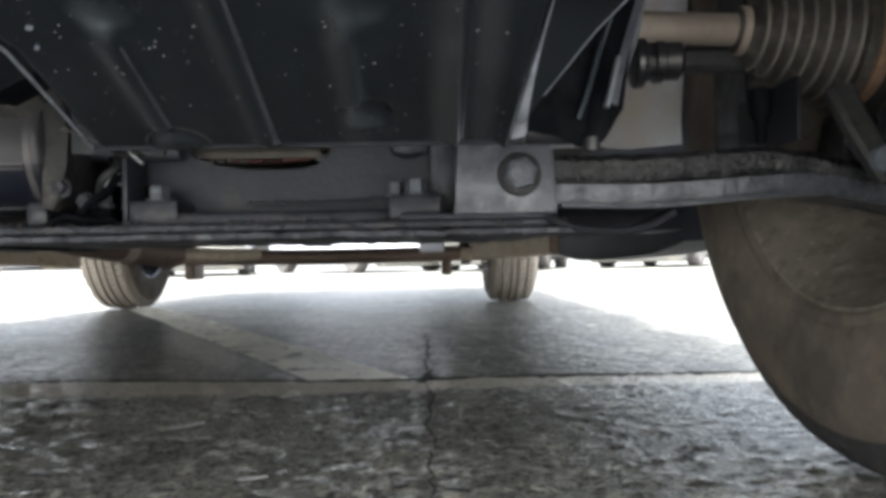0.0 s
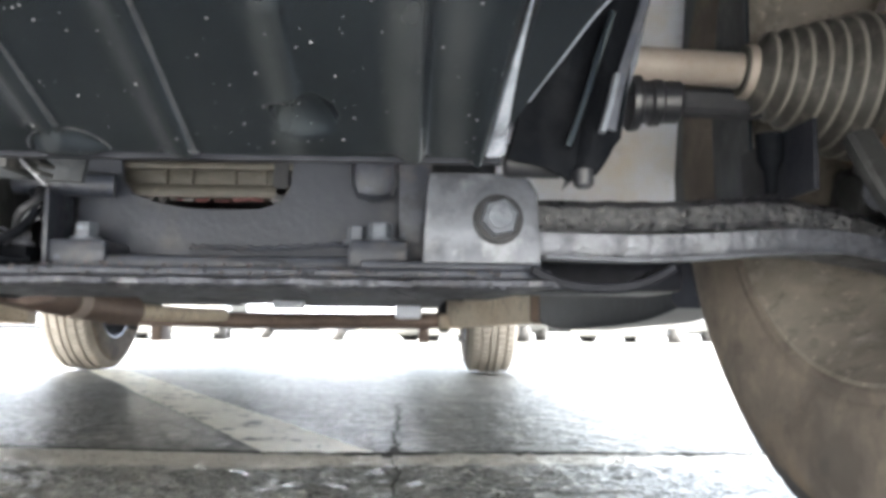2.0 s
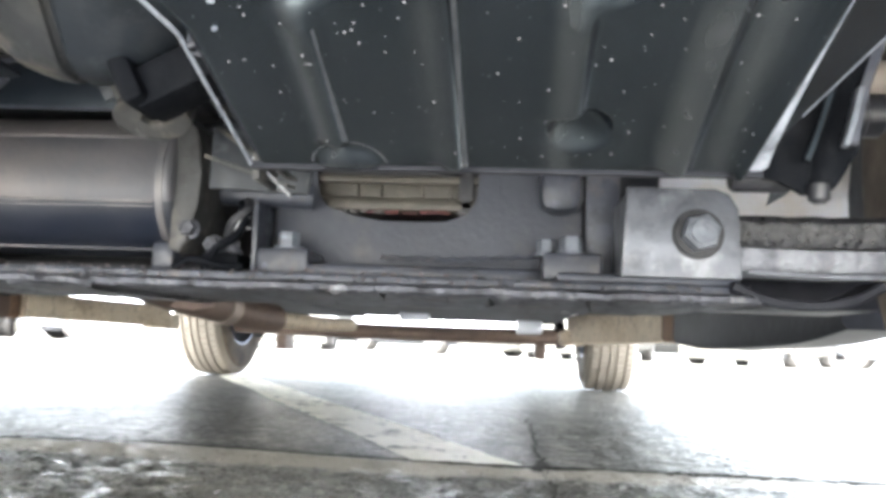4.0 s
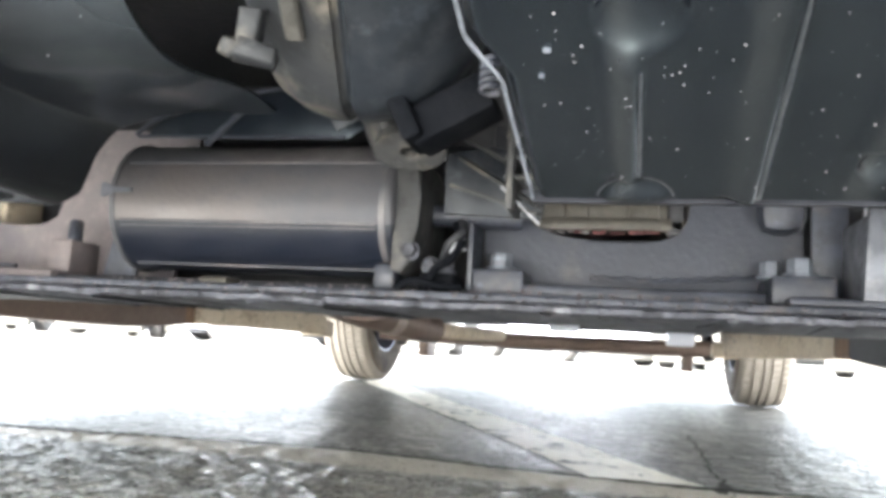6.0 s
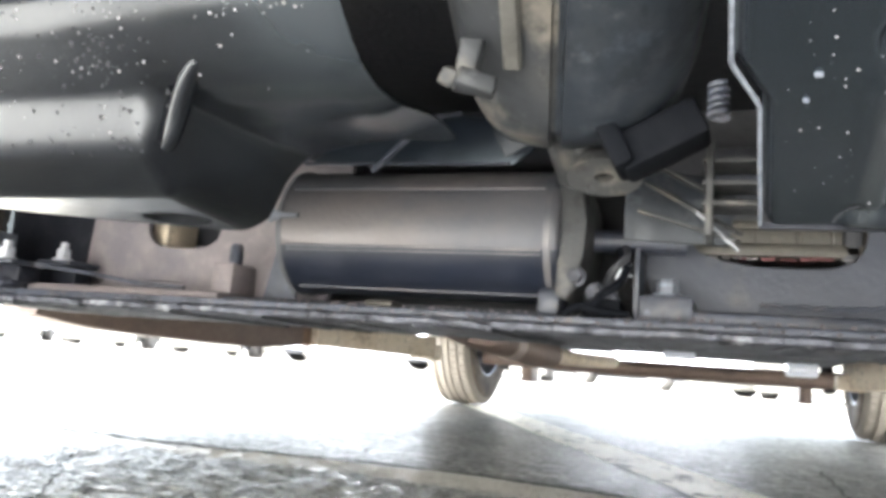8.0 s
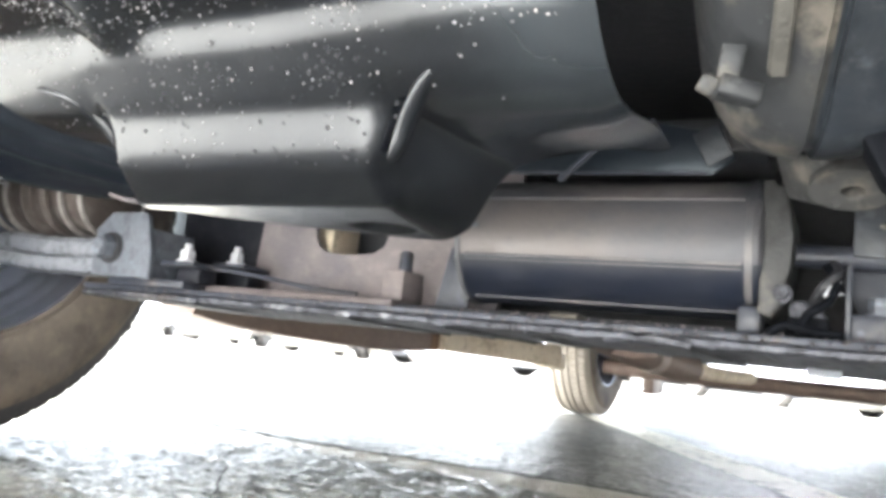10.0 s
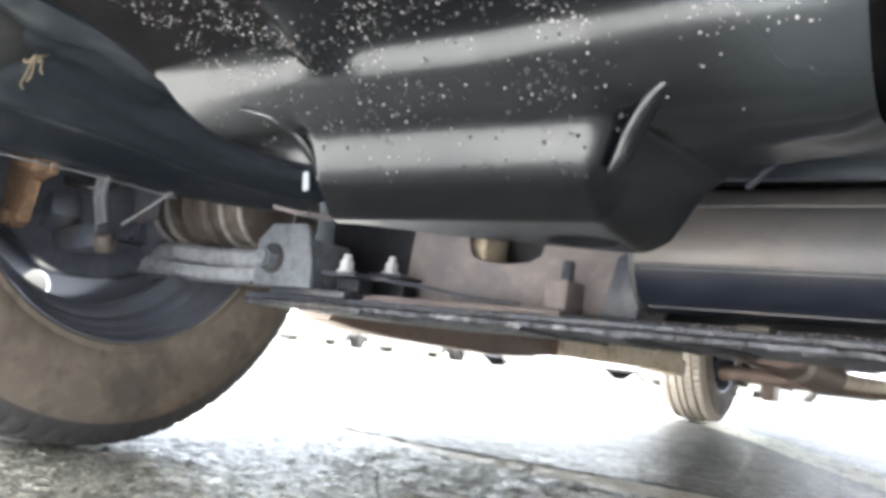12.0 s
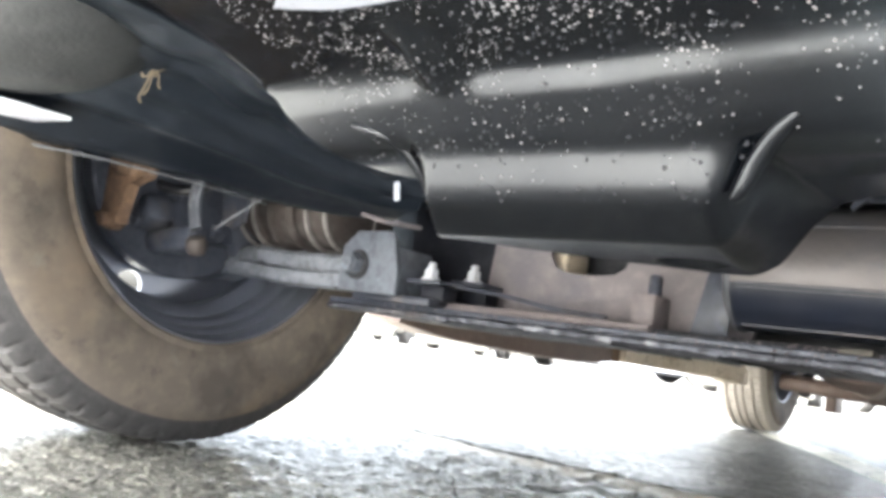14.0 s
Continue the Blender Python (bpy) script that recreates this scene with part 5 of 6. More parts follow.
    rows = [(0.0135, 0.0), (0.019, 0.001), (0.0195, 0.009), (0.021, 0.01)]
    for k in range(7):
        r0, r1 = 0.022 + 0.0041 * k, 0.0312 + 0.0041 * k
        a = 0.011 + 0.0109 * k
        rows += [(r0, a), (r0 + 0.0004, a + 0.0016), (r1 - 0.0016, a + 0.0052), (r1, a + 0.0062), (r1 - 0.0004, a + 0.0074), (r0 + 0.0025, a + 0.0098)]
    rows += [(0.052, 0.088), (0.056, 0.089), (0.0565, 0.097), (0.05, 0.098)]
    boot = new("axle_boot")
    boot.parent = car
    axis = pose(side * 0.716, 0.04, 0.357) @ pose(0, 0, 0, 0, side * 97, 0)
    # a paler ring on the crest of each rib
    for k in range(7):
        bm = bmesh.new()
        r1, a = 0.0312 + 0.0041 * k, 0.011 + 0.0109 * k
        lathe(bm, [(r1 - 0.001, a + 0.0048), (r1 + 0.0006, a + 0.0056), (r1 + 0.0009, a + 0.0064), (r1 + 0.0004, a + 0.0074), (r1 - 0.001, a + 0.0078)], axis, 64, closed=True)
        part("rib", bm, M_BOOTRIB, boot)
    bm = bmesh.new()
    lathe(bm, rows, axis, 64)
    part("bellows", bm, M_BOOT, boot, "dusty black ribbed rubber boot", sharp=50)
    bm = bmesh.new()
    lathe(bm, [(0.0195, 0.002), (0.0208, 0.0025), (0.0208, 0.0085), (0.0195, 0.009)], axis, 40)
    part("clamp", bm, M_SHAFT, boot, "tan clamp band")
    bm = bmesh.new()
    lathe(bm, [(0.05, 0.097), (0.058, 0.098), (0.0585, 0.104), (0.056, 0.106), (0.056, 0.122), (0.058, 0.124), (0.054, 0.134), (0.04, 0.136)], axis, 48)
    part("joint_housing", bm, M_RUST, boot, "dusty brown joint housing")

bm = bmesh.new()
rows = [(0.03, 0.0)]
for k in range(5):
    a = 0.004 + 0.031 * k
    rows += [(0.044, a), (0.0515, a + 0.003), (0.052, a + 0.006), (0.0465, a + 0.009), (0.045, a + 0.018), (0.0435, a + 0.029)]
rows += [(0.04, 0.16)]
lathe(bm, rows, pose(-0.6, 0.055, 0.308) @ pose(0, 0, 0, 0, -90, 4), 48)
bellows = part("rusty_bellows", bm, M_BELLOWS, car, "rusty brown ribbed bellows", sharp=50)
# rings on the crests, four of them paler than the bellows
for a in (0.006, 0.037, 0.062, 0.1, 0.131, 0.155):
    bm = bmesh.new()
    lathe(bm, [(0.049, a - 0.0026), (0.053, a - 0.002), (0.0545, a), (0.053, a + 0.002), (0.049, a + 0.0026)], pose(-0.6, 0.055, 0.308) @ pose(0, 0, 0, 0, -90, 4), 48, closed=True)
    part("rib", bm, M_BELLOWRIB if a in (0.006, 0.037, 0.131, 0.155) else M_BELLOWS, bellows, "pale rib" if a in (0.006, 0.037, 0.131, 0.155) else "")

bm = bmesh.new()
box(bm, (0.845, 0.0, 0.385), (0.05, 0.06, 0.085), 0.016, (0, 10, 12))
box(bm, (0.86, -0.012, 0.345), (0.04, 0.05, 0.03), 0.01, (0, -20, 0))
for v in bm.verts:
    v.co += Vector((1, 1, 1)) * 0.003 * noise.noise(v.co * 60)
part("knuckle", bm, M_SHAFT, car, "dusty tan steering knuckle")
bm = bmesh.new()
lathe(bm, [(0.01, 0), (0.009, 0.02), (0.005, 0.028), (0.004, 0.044)], pose(0.724, 0.01, 0.3, 180, 0, 0), 20)
part("hanging_stub", bm, M_SOOT, car, "black tapered stub")

ball_joint = new("ball_joint")
ball_joint.parent = car
bm = bmesh.new()
slab(bm, [(0.803, 0.226), (0.83, 0.222), (0.86, 0.224), (0.862, 0.25), (0.835, 0.2535), (0.806, 0.2505)], pose(0, -0.038, 0) @ TO_FRONT, -0.04, 0.004)
part("eye_bracket", bm, M_PLAINBRACKET, ball_joint, "pale dusty eye bracket")
bm = bmesh.new()
hexbolt(bm, pose(0.8185, -0.038, 0.2405) @ TO_FRONT, 0.017, 0.007, 0.0115)
lathe(bm, [(0.006, 0.008), (0.006, 0.013), (0.004, 0.015)], pose(0.8185, -0.038, 0.2405) @ TO_FRONT, 16)
part("nut", bm, M_BLACK, ball_joint, "black oily nut")
bm = bmesh.new()
lathe(bm, [(0.012, 0.0), (0.019, 0.003), (0.021, 0.01), (0.0195, 0.016), (0.021, 0.021), (0.017, 0.029), (0.012, 0.034)], pose(0.826, -0.02, 0.2535), 28)
part("dust_boot", bm, M_BLACK, ball_joint, "black rubber dust boot")
strip("arm", [(0.772, -0.02, 0.292), (0.778, -0.03, 0.268), (0.788, -0.036, 0.244), (0.8, -0.038, 0.222)], 0.02, 0.016, M_CAST, ball_joint, "dusty cast steering arm", 6, (0, 1, 0))
bm = bmesh.new()
lathe(bm, [(0.0105, 0.0), (0.0105, 0.004), (0.009, 0.006), (0.006, 0.0065)], pose(0.7905, -0.046, 0.2355) @ TO_FRONT, 24)
part("rivet", bm, M_PLAINBRACKET, ball_joint, "round dusty rivet head")

# steering rack end with its black cap, and the shield behind it
rack = new("link_joint")
rack.parent = car
bm = bmesh.new()
lathe(bm, [(0.012, 0), (0.0225, 0.001), (0.0235, 0.004), (0.0225, 0.008), (0.0175, 0.01), (0.0172, 0.016), (0.0195, 0.018), (0.0195, 0.024), (0.0175, 0.026), (0.0178, 0.038), (0.015, 0.041)], pose(0.631, 0.05, 0.334) @ pose(0, 0, 0, 0, 88, 0), 36)
part("cap", bm, M_BLACK, rack, "glossy black ribbed cap")
strip("rod", [(0.66, 0.055, 0.336), (0.76, 0.06, 0.335)], 0.02, 0.02, M_DARK, rack, "", 1)
bm = bmesh.new()
slab(bm, [(0.56, 0.30), (0.66, 0.302), (0.7, 0.298), (0.782, 0.306), (0.784, 0.43), (0.77, 0.54), (0.56, 0.54)], pose(0, 0.345, 0.3, 19, 0, 0) @ pose(0, 0, -0.3) @ TO_FRONT, -0.004, 0.001)
part("heat_shield", bm, M_SHIELD, car, "dusty grey heat shield stained tan")
# dark panel added over the tyre in place of shade below the boot
block("lower_shade_panel", 0.7355, 0.739, -0.03, 0.087, 0.253, 0.302, M_RAIL, car, 0.0004, "dark panel added for the shade under the boot")
# black sheet added to stand in for the shaded tyre behind
bm = bmesh.new()
slab(bm, [(0.744, 0.09), (0.747, 0.09), (0.766, 0.334), (0.763, 0.334)], pose(0, 0, 0.25), 0.37, 0.0004)
part("tyre_shade_panel", bm, M_LINER, car, "black panel added for the shade on the tyre")
block("wheel_arch_liner", 0.79, 0.99, 0.38, 0.4, 0.24, 0.62, M_LINER, car, 0.01)
block("wheel_arch_liner", -0.99, -0.74, 0.36, 0.38, 0.25, 0.62, M_LINER, car, 0.01)
block("inner_arch", 0.6, 0.62, 0.1, 0.38, 0.42, 0.62, M_DARK, car, 0.004)
block("inner_arch", -0.64, -0.62, -0.3, 0.38, 0.4, 0.62, M_DARK, car, 0.004)
block("arch_roof", 0.6, 0.95, -0.3, 0.4, 0.68, 0.7, M_LINER, car, 0.004)
block("arch_roof", -0.95, -0.6, -0.3, 0.4, 0.68, 0.7, M_LINER, car, 0.004)
pipe("sensor_wire", [(0.7, 0.3, 0.485), (0.73, 0.3, 0.497), (0.765, 0.3, 0.522), (0.79, 0.3, 0.57)], 0.004, M_DARK, car, "black sensor wire")
# turned-up side of the undertray, with its hanging lug
side_flange = new("undertray_flange")
side_flange.parent = car
bm = bmesh.new()
slab(bm, [(0.568, 0.252), (0.584, 0.268), (0.6, 0.298), (0.611, 0.33), (0.619, 0.37), (0.622, 0.45), (0.603, 0.45), (0.598, 0.37), (0.592, 0.31), (0.578, 0.284)], pose(0, -0.05, 0) @ TO_FRONT, -0.04, 0.002)
part("side_wall", bm, M_PLAINBRACKET, side_flange, "grey turned-up edge")
# folded black wall between the tray and the edge
bm = bmesh.new()


def wall_place(u, v):
    top, bottom = Vector((0.555 + 0.045 * u, -0.15, 0.42)), Vector((mixed(u, [(0, 0.515), (0.4, 0.538), (0.7, 0.558), (1, 0.576)]), -0.135, mixed(u, [(0, 0.246), (0.35, 0.242), (0.55, 0.236), (0.75, 0.238), (0.9, 0.252), (1, 0.258)])))
    p = bottom.lerp(top, v)
    p.y += 0.0022 * math.sin(u * 15) * (0.4 + v) + 0.004 * math.exp(-((u - 0.6) / 0.06) ** 2)
    return p


sheet(bm, span(0, 1, 60), span(0, 1, 24), wall_place, -0.004)
part("folded_wall", bm, M_SOOT, side_flange, "black folded plastic wall", sharp=60)
bm = bmesh.new()
lathe(bm, [(0.0055, 0), (0.0055, 0.008), (0.003, 0.01)], pose(0.556, -0.137, 0.241, 180, 0, 0), 12)
part("plug", bm, M_BLACK, side_flange)
# grey and pale strips paint the highlights of the glossy black folds
strip("side_rib", [(0.566, -0.155, 0.258), (0.572, -0.155, 0.285), (0.585, -0.16, 0.33), (0.592, -0.16, 0.38)], 0.003, 0.005, M_FRAME, side_flange, "grey strip painted as a fold's highlight")
strip("side_rib", [(0.545, -0.15, 0.25), (0.556, -0.15, 0.28), (0.568, -0.155, 0.32)], 0.005, 0.004, M_PLASTIC, side_flange)
strip("side_rib", [(0.561, -0.158, 0.256), (0.5645, -0.158, 0.268), (0.569, -0.158, 0.286)], 0.006, 0.003, M_PLAINBRACKET, side_flange, "pale strip painted as a fold's highlight")
bm = bmesh.new()
lathe(bm, [(0.008, 0), (0.0095, 0.002), (0.0095, 0.03), (0.007, 0.032)], pose(0.516, -0.12, 0.249) @ pose(0, 0, 0, 0, 90, 0), 20)
part("plug", bm, M_BLACK, side_flange, "black rubber stub")

# ---- the car: liner in front of the left-hand wheel ----
OUTER = [(-0.74, -0.46, 0.305), (-0.685, -0.345, 0.295), (-0.65, -0.27, 0.295), (-0.63, -0.166, 0.295), (-0.622, -0.07, 0.293), (-0.575, 0.005, 0.293), (-0.49, 0.004, 0.291)]
INNER = [(-0.5, -0.6, 0.39), (-0.43, -0.42, 0.375), (-0.4, -0.33, 0.36), (-0.375, -0.25, 0.345), (-0.33, -0.2, 0.325), (-0.3, -0.16, 0.31), (-0.28, -0.135, 0.302)]
po, pi_ = smooth_path(OUTER, 10), smooth_path(INNER, 10)


def liner_place(u, v):
    i = int(round(u * (len(po) - 1)))
    a, b = po[i], pi_[i]
    p = a.lerp(b, v)
    p.z += 0.022 * math.sin(math.pi * v) * (1 - 0.6 * u) - 0.008 * math.exp(-((v - 0.35) / 0.05) ** 2) + (0.006 * step(0.08, 0.0, v))
    p.z += 0.012 * step(0.48, 0.53, v) * (1 - step(0.7, 0.85, v)) - 0.006 * math.exp(-((v - 0.72 + 0.2 * u) / 0.02) ** 2) + 0.003 * math.sin(38 * u) * step(0.5, 0.6, v) * (1 - step(0.85, 0.95, v))
    return p


bm = bmesh.new()
sheet(bm, span(0, 1, len(po) - 1), span(0, 1, 40), liner_place, -0.003)
liner = part("wheel_liner", bm, M_LINER, car, "dusty black plastic liner with a pale rim", sharp=60)
# pale strip stands in for light catching the edge from beyond
strip("rim_edge", [(x, y, z - 0.001) for x, y, z in OUTER[:5]], 0.003, 0.002, M_ZINC, liner, "pale strip painted as rim light on the edge")
strip("tab", [(-0.49, -0.03, 0.289), (-0.445, -0.045, 0.279), (-0.415, -0.055, 0.276)], 0.03, 0.004, M_WEB, liner, "dusty brown tab", 4)
bm = bmesh.new()
lathe(bm, [(0.09, 0.02), (0.088, 0.008), (0.075, -0.006), (0.05, -0.014), (0.0, -0.017)], pose(-0.545, -0.385, 0.345, 8, -14, 0), 40)
part("dome", bm, M_DUSTLINER, liner, "dust-covered round dome")
strip("rib", [(-0.365, -0.34, 0.357), (-0.385, -0.31, 0.353), (-0.41, -0.275, 0.346)], 0.004, 0.003, M_DUSTLINER, liner)
# pale block added where daylight shows through a gap
bm = bmesh.new()
box(bm, (-0.4215, -0.075, 0.308), (0.0075, 0.003, 0.022), 0.0008, (0, -10, 0))
part("light_fleck", bm, M_GREYCAP, liner, "small pale block in place of a daylight gap")
bm = bmesh.new()
slab(bm, [(-0.59, -0.33), (-0.6, -0.4), (-0.63, -0.46), (-0.76, -0.46), (-0.72, -0.345)], pose(0, 0, 0.309), 0.004, 0.001)
part("bumper_corner", bm, M_PAINT, car, "white painted bumper corner")
pipe("diagonal_stay", [(-0.652, -0.115, 0.252), (-0.61, -0.085, 0.297)], 0.001, M_ZINC, car, "thin bright stay", 10, 1)
strip("pale_bracket", [(-0.655, -0.14, 0.31), (-0.66, -0.14, 0.28), (-0.651, -0.138, 0.248)], 0.018, 0.006, M_BRACKET, car, "grey curved bracket", 6, (0, 1, 0))

# ---- the car: frame rails and what hangs under the floor ----
for side in (1, -1):
    rail = new("frame_rail")
    rail.parent = car
    sec = [(-0.036, -0.036), (0.036, -0.036), (0.042, -0.028), (0.042, 0.018), (0.036, 0.024), (-0.036, 0.024), (-0.042, 0.018), (-0.042, -0.028)]
    if side > 0:
        sec = [(-0.036, -0.036), (0.036, -0.036), (0.042, -0.028), (0.042, 0.05), (-0.042, 0.05), (-0.042, -0.028)]
    front = [(0.82, 0.4, 0.222), (0.815, 0.55, 0.207), (0.8, 0.8, 0.2), (0.795, 1.0, 0.198), (0.79, 1.2, 0.21)]
    rear = [(0.76, 1.24, 0.214), (0.72, 1.34, 0.212), (0.65, 1.48, 0.21), (0.575, 1.62, 0.207)]
    if side > 0:
        rear = [(0.785, 1.3, 0.214), (0.75, 1.55, 0.212), (0.7, 1.75, 0.21), (0.625, 2.07, 0.206)]
    bm = bmesh.new()
    sweep(bm, smooth_path([(side * x, y, z) for x, y, z in front], 8), sec)
    part("front_length", bm, M_PIPE if side < 0 else M_RAIL, rail, "rusty brown front length of rail" if side < 0 else "bluish black front length of rail")
    bm = bmesh.new()
    sweep(bm, [(side * 0.79, 1.2, 0.211), (side * 0.785, 1.3, 0.214)], [(u * 1.03, v * 1.03) for u, v in sec])
    part("band", bm, M_RUST, rail, "orange rusty band")
    bm = bmesh.new()
    sweep(bm, smooth_path([(side * x, y, z) for x, y, z in rear], 8), sec)
    part("rear_length", bm, M_TAN, rail, "dusty tan rear length of rail")
    block("spring_bracket", side * 0.6 - 0.04, side * 0.6 + 0.04, 2.02 if side > 0 else 1.64, 2.1 if side > 0 else 1.72, 0.165, 0.212, M_TAN, rail, 0.008, "tan bracket with rusty edges")
for x0, x1, y0, y1, z in ((-0.5, -0.1, 0.25, 2.2, 0.236), (0.12, 0.56, 0.25, 2.2, 0.234), (-0.1, 0.12, 0.25, 2.2, 0.242), (-0.64, -0.5, 0.5, 1.9, 0.275), (0.56, 0.66, 0.5, 1.9, 0.275)):
    block("floor_shield", x0, x1, y0, y1, z, z + 0.02, M_DARK, car, 0.006, "black underfloor shield")
exhaust = new("exhaust")
exhaust.parent = car
bm = bmesh.new()
slab(bm, [(-0.05, -0.012), (0.01, -0.02), (0.05, -0.012), (0.05, 0.03), (-0.05, 0.03)], pose(-0.125, 0.7, 0.21) @ TO_FRONT, -0.012, 0.003)
part("exhaust_flange", bm, M_PIPE, exhaust, "rusty brown pipe flange")
pipe("front_pipe", [(-0.175, 0.66, 0.23), (-0.15, 0.78, 0.214), (-0.125, 0.9, 0.204), (-0.108, 1.0, 0.196), (-0.095, 1.09, 0.192)], 0.03, M_PIPE, exhaust, "rusty brown exhaust pipe", 24)
pipe("clamp", [(-0.131, 0.872, 0.2062), (-0.124, 0.903, 0.2038)], 0.0325, M_SHAFT, exhaust, "pale clamp band", 24, 1)
pipe("rear_pipe", [(-0.095, 1.08, 0.192), (-0.06, 1.3, 0.19), (-0.03, 1.6, 0.195)], 0.017, M_TAN, exhaust, "tan dusty exhaust pipe", 20)
pipe("torsion_beam", [(-0.66, 2.5, 0.2), (-0.2, 2.48, 0.193), (0.3, 2.48, 0.193), (0.7, 2.5, 0.198)], 0.03, M_PIPE, car, "brown transverse axle tube", 24)
for x in (0.52, -0.5):
    block("axle_bracket", x - 0.02, x + 0.02, 2.56, 2.7, 0.11, 0.2, M_PIPE, car, 0.006, "brown axle bracket")
for x in (0.6, -0.6):
    pipe("damper", [(x, 2.6, 0.16), (x * 0.97, 2.7, 0.4)], 0.022, M_DARK, car, "dark damper")
# white blocks added where bright sky shows through a gap
block("sky_gap_block", 0.42, 0.5, 1.9, 2.05, 0.195, 0.24, M_PAINT, car, 0.008, "white block in place of a gap of sky")
block("sky_gap_block", 0.1, 0.18, 1.6, 1.66, 0.212, 0.236, M_PAINT, car, 0.005, "white block in place of a gap of sky")
for k in range(4):
    pipe("brake_line", [(-0.42 + 0.022 * k, 0.26, 0.229), (-0.4 + 0.022 * k, 1.0, 0.2285), (-0.36 + 0.022 * k, 1.88, 0.2285)], 0.004, M_FRAME, car, "thin metal brake line", 8, 4)
for k in range(5):
    block("line_clip", -0.45, -0.31, 0.42 + 0.3 * k, 0.44 + 0.3 * k, 0.222, 0.235, M_RUBBER, car, 0.003)
bm = bmesh.new()
box(bm, (0, 1.85, 0.36), (1.5, 2.8, 0.03), 0.005)
part("floor_pan", bm, M_DARK, car, "dark underbody floor pan")
bm = bmesh.new()
box(bm, (0.05, 0.0, 0.56), (1.05, 0.5, 0.28), 0.02)
part("engine_block", bm, M_DARK, car, "sooty engine block")
block("firewall", -0.62, 0.6, 0.2, 0.23, 0.36, 0.9, M_DARK, car, 0.004)


def body():
    bm = bmesh.new()
    # stations: y, half width, bottom, belt, top half width, top
    rows = [(-0.9, 0.55, 0.4, 0.62, 0.5, 0.74), (-0.86, 0.74, 0.34, 0.72, 0.66, 0.84), (-0.62, 0.9, 0.31, 0.86, 0.72, 0.96), (-0.36, 0.93, 0.32, 0.9, 0.72, 1.0), (-0.3, 0.93, 0.66, 0.92, 0.72, 1.0), (0.3, 0.93, 0.66, 0.95, 0.72, 1.04),
            (0.4, 0.93, 0.27, 0.96, 0.72, 1.08), (0.55, 0.93, 0.275, 0.98, 0.68, 1.2),
            (1.1, 0.93, 0.275, 1.0, 0.6, 1.6), (2.2, 0.93, 0.275, 1.02, 0.62, 1.66), (2.3, 0.93, 0.5, 1.02, 0.62, 1.66), (3.05, 0.93, 0.5, 1.03, 0.62, 1.62), (3.12, 0.92, 0.27, 1.04, 0.62, 1.6), (3.4, 0.88, 0.29, 1.04, 0.66, 1.1), (3.5, 0.78, 0.36, 0.8, 0.6, 0.9)]
    rings = []
    for y, w, zb, belt, tw, top in rows:
        half = [(w - 0.05, zb), (w, zb + 0.06), (w + 0.005, (zb + belt) / 2), (w - 0.02, belt), (tw, top), (tw * 0.5, top + 0.02)]
        rings.append([bm.verts.new((x, y, z)) for x, z in half] + [bm.verts.new((-x, y, z)) for x, z in half[::-1]])
    for a, b in zip(rings, rings[1:]):
        for k in range(11):
            bm.faces.new((a[k], a[k + 1], b[k + 1], b[k]))
    bm.faces.new(rings[0])
    bm.faces.new(rings[-1][::-1])
    part("body", bm, M_PAINT, car, "white painted car body", sharp=50)
    for side in (1, -1):
        for y0, y1, t0, t1 in ((0.75, 1.5, 0.06, 0.46), (1.56, 2.4, 0.46, 0.5), (2.46, 3.1, 0.5, 0.44)):
            bm = bmesh.new()
            slab(bm, [(y0, 1.06), (y1, 1.06), (y1, 1.1 + t1), (y0, 1.1 + t0)], pose(side * 0.93, 0, 0) @ Matrix(((0, 0, -side, 0), (1, 0, 0, 0), (0, 1, 0, 0), (0, 0, 0, 1))) @ pose(0, 1.06 * 0, 0, 0, 0, 0), 0.004)
            for v in bm.verts:
                v.co.x = side * (0.918 - (v.co.z - 1.0) * 0.5) + (0.004 * side)
            part("side_window", bm, M_GLASS, car)


body()


# ---- grit on the covers ----
def grit(name, count, pick, size, mat, label):
    rng = random.Random(5)
    verts, faces = [], []
    for _ in range(count):
        c, up = pick(rng)
        s = size * (0.35 + 1.1 * rng.random() ** 2.2)
        base = len(verts)
        q = rng.random() * 6.28
        for k in range(5):
            r = s * (0.6 + 0.7 * rng.random())
            verts.append((c[0] + r * math.cos(q + 1.257 * k), c[1] + r * math.sin(q + 1.257 * k) * up[0], c[2] + r * math.sin(q + 1.257 * k) * up[1]))
        verts.append((c[0] + 0.3 * s * rng.uniform(-1, 1), c[1] - 0.5 * s, c[2] - 0.6 * s))
        faces += [(base + k, base + (k + 1) % 5, base + 5) for k in range(5)]
    me = bpy.data.meshes.new(name)
    me.from_pydata(verts, [], faces)
    me.materials.append(mat)
    ob = new(name, me)
    ob.parent = car
    tagged(ob, label, kind="stuff")


def on_cover(rng):
    while True:
        x, y = rng.uniform(-0.33, 0.08), -0.24 - 0.16 * rng.random() ** 0.8
        dense = max(0.06, 0.35 + 1.1 * noise.noise((x * 26, y * 26, 2.0)))
        if rng.random() < dense * (1.0 if y < -0.285 else 0.45 if x < -0.04 else 0.1):
            z = cover_height(x, y)
            slope = (cover_height(x, y + 0.003) - cover_height(x, y - 0.003)) / 0.006
            k = 1 / math.sqrt(1 + slope * slope)
            return (x, y, z - 0.0004), (k, slope * k)


def on_tray(rng):
    x, y = rng.uniform(0.285, 0.5), rng.uniform(-0.34, -0.222)
    return (x, y, tray_height(x, y) - 0.0003), (0.94, -0.35)


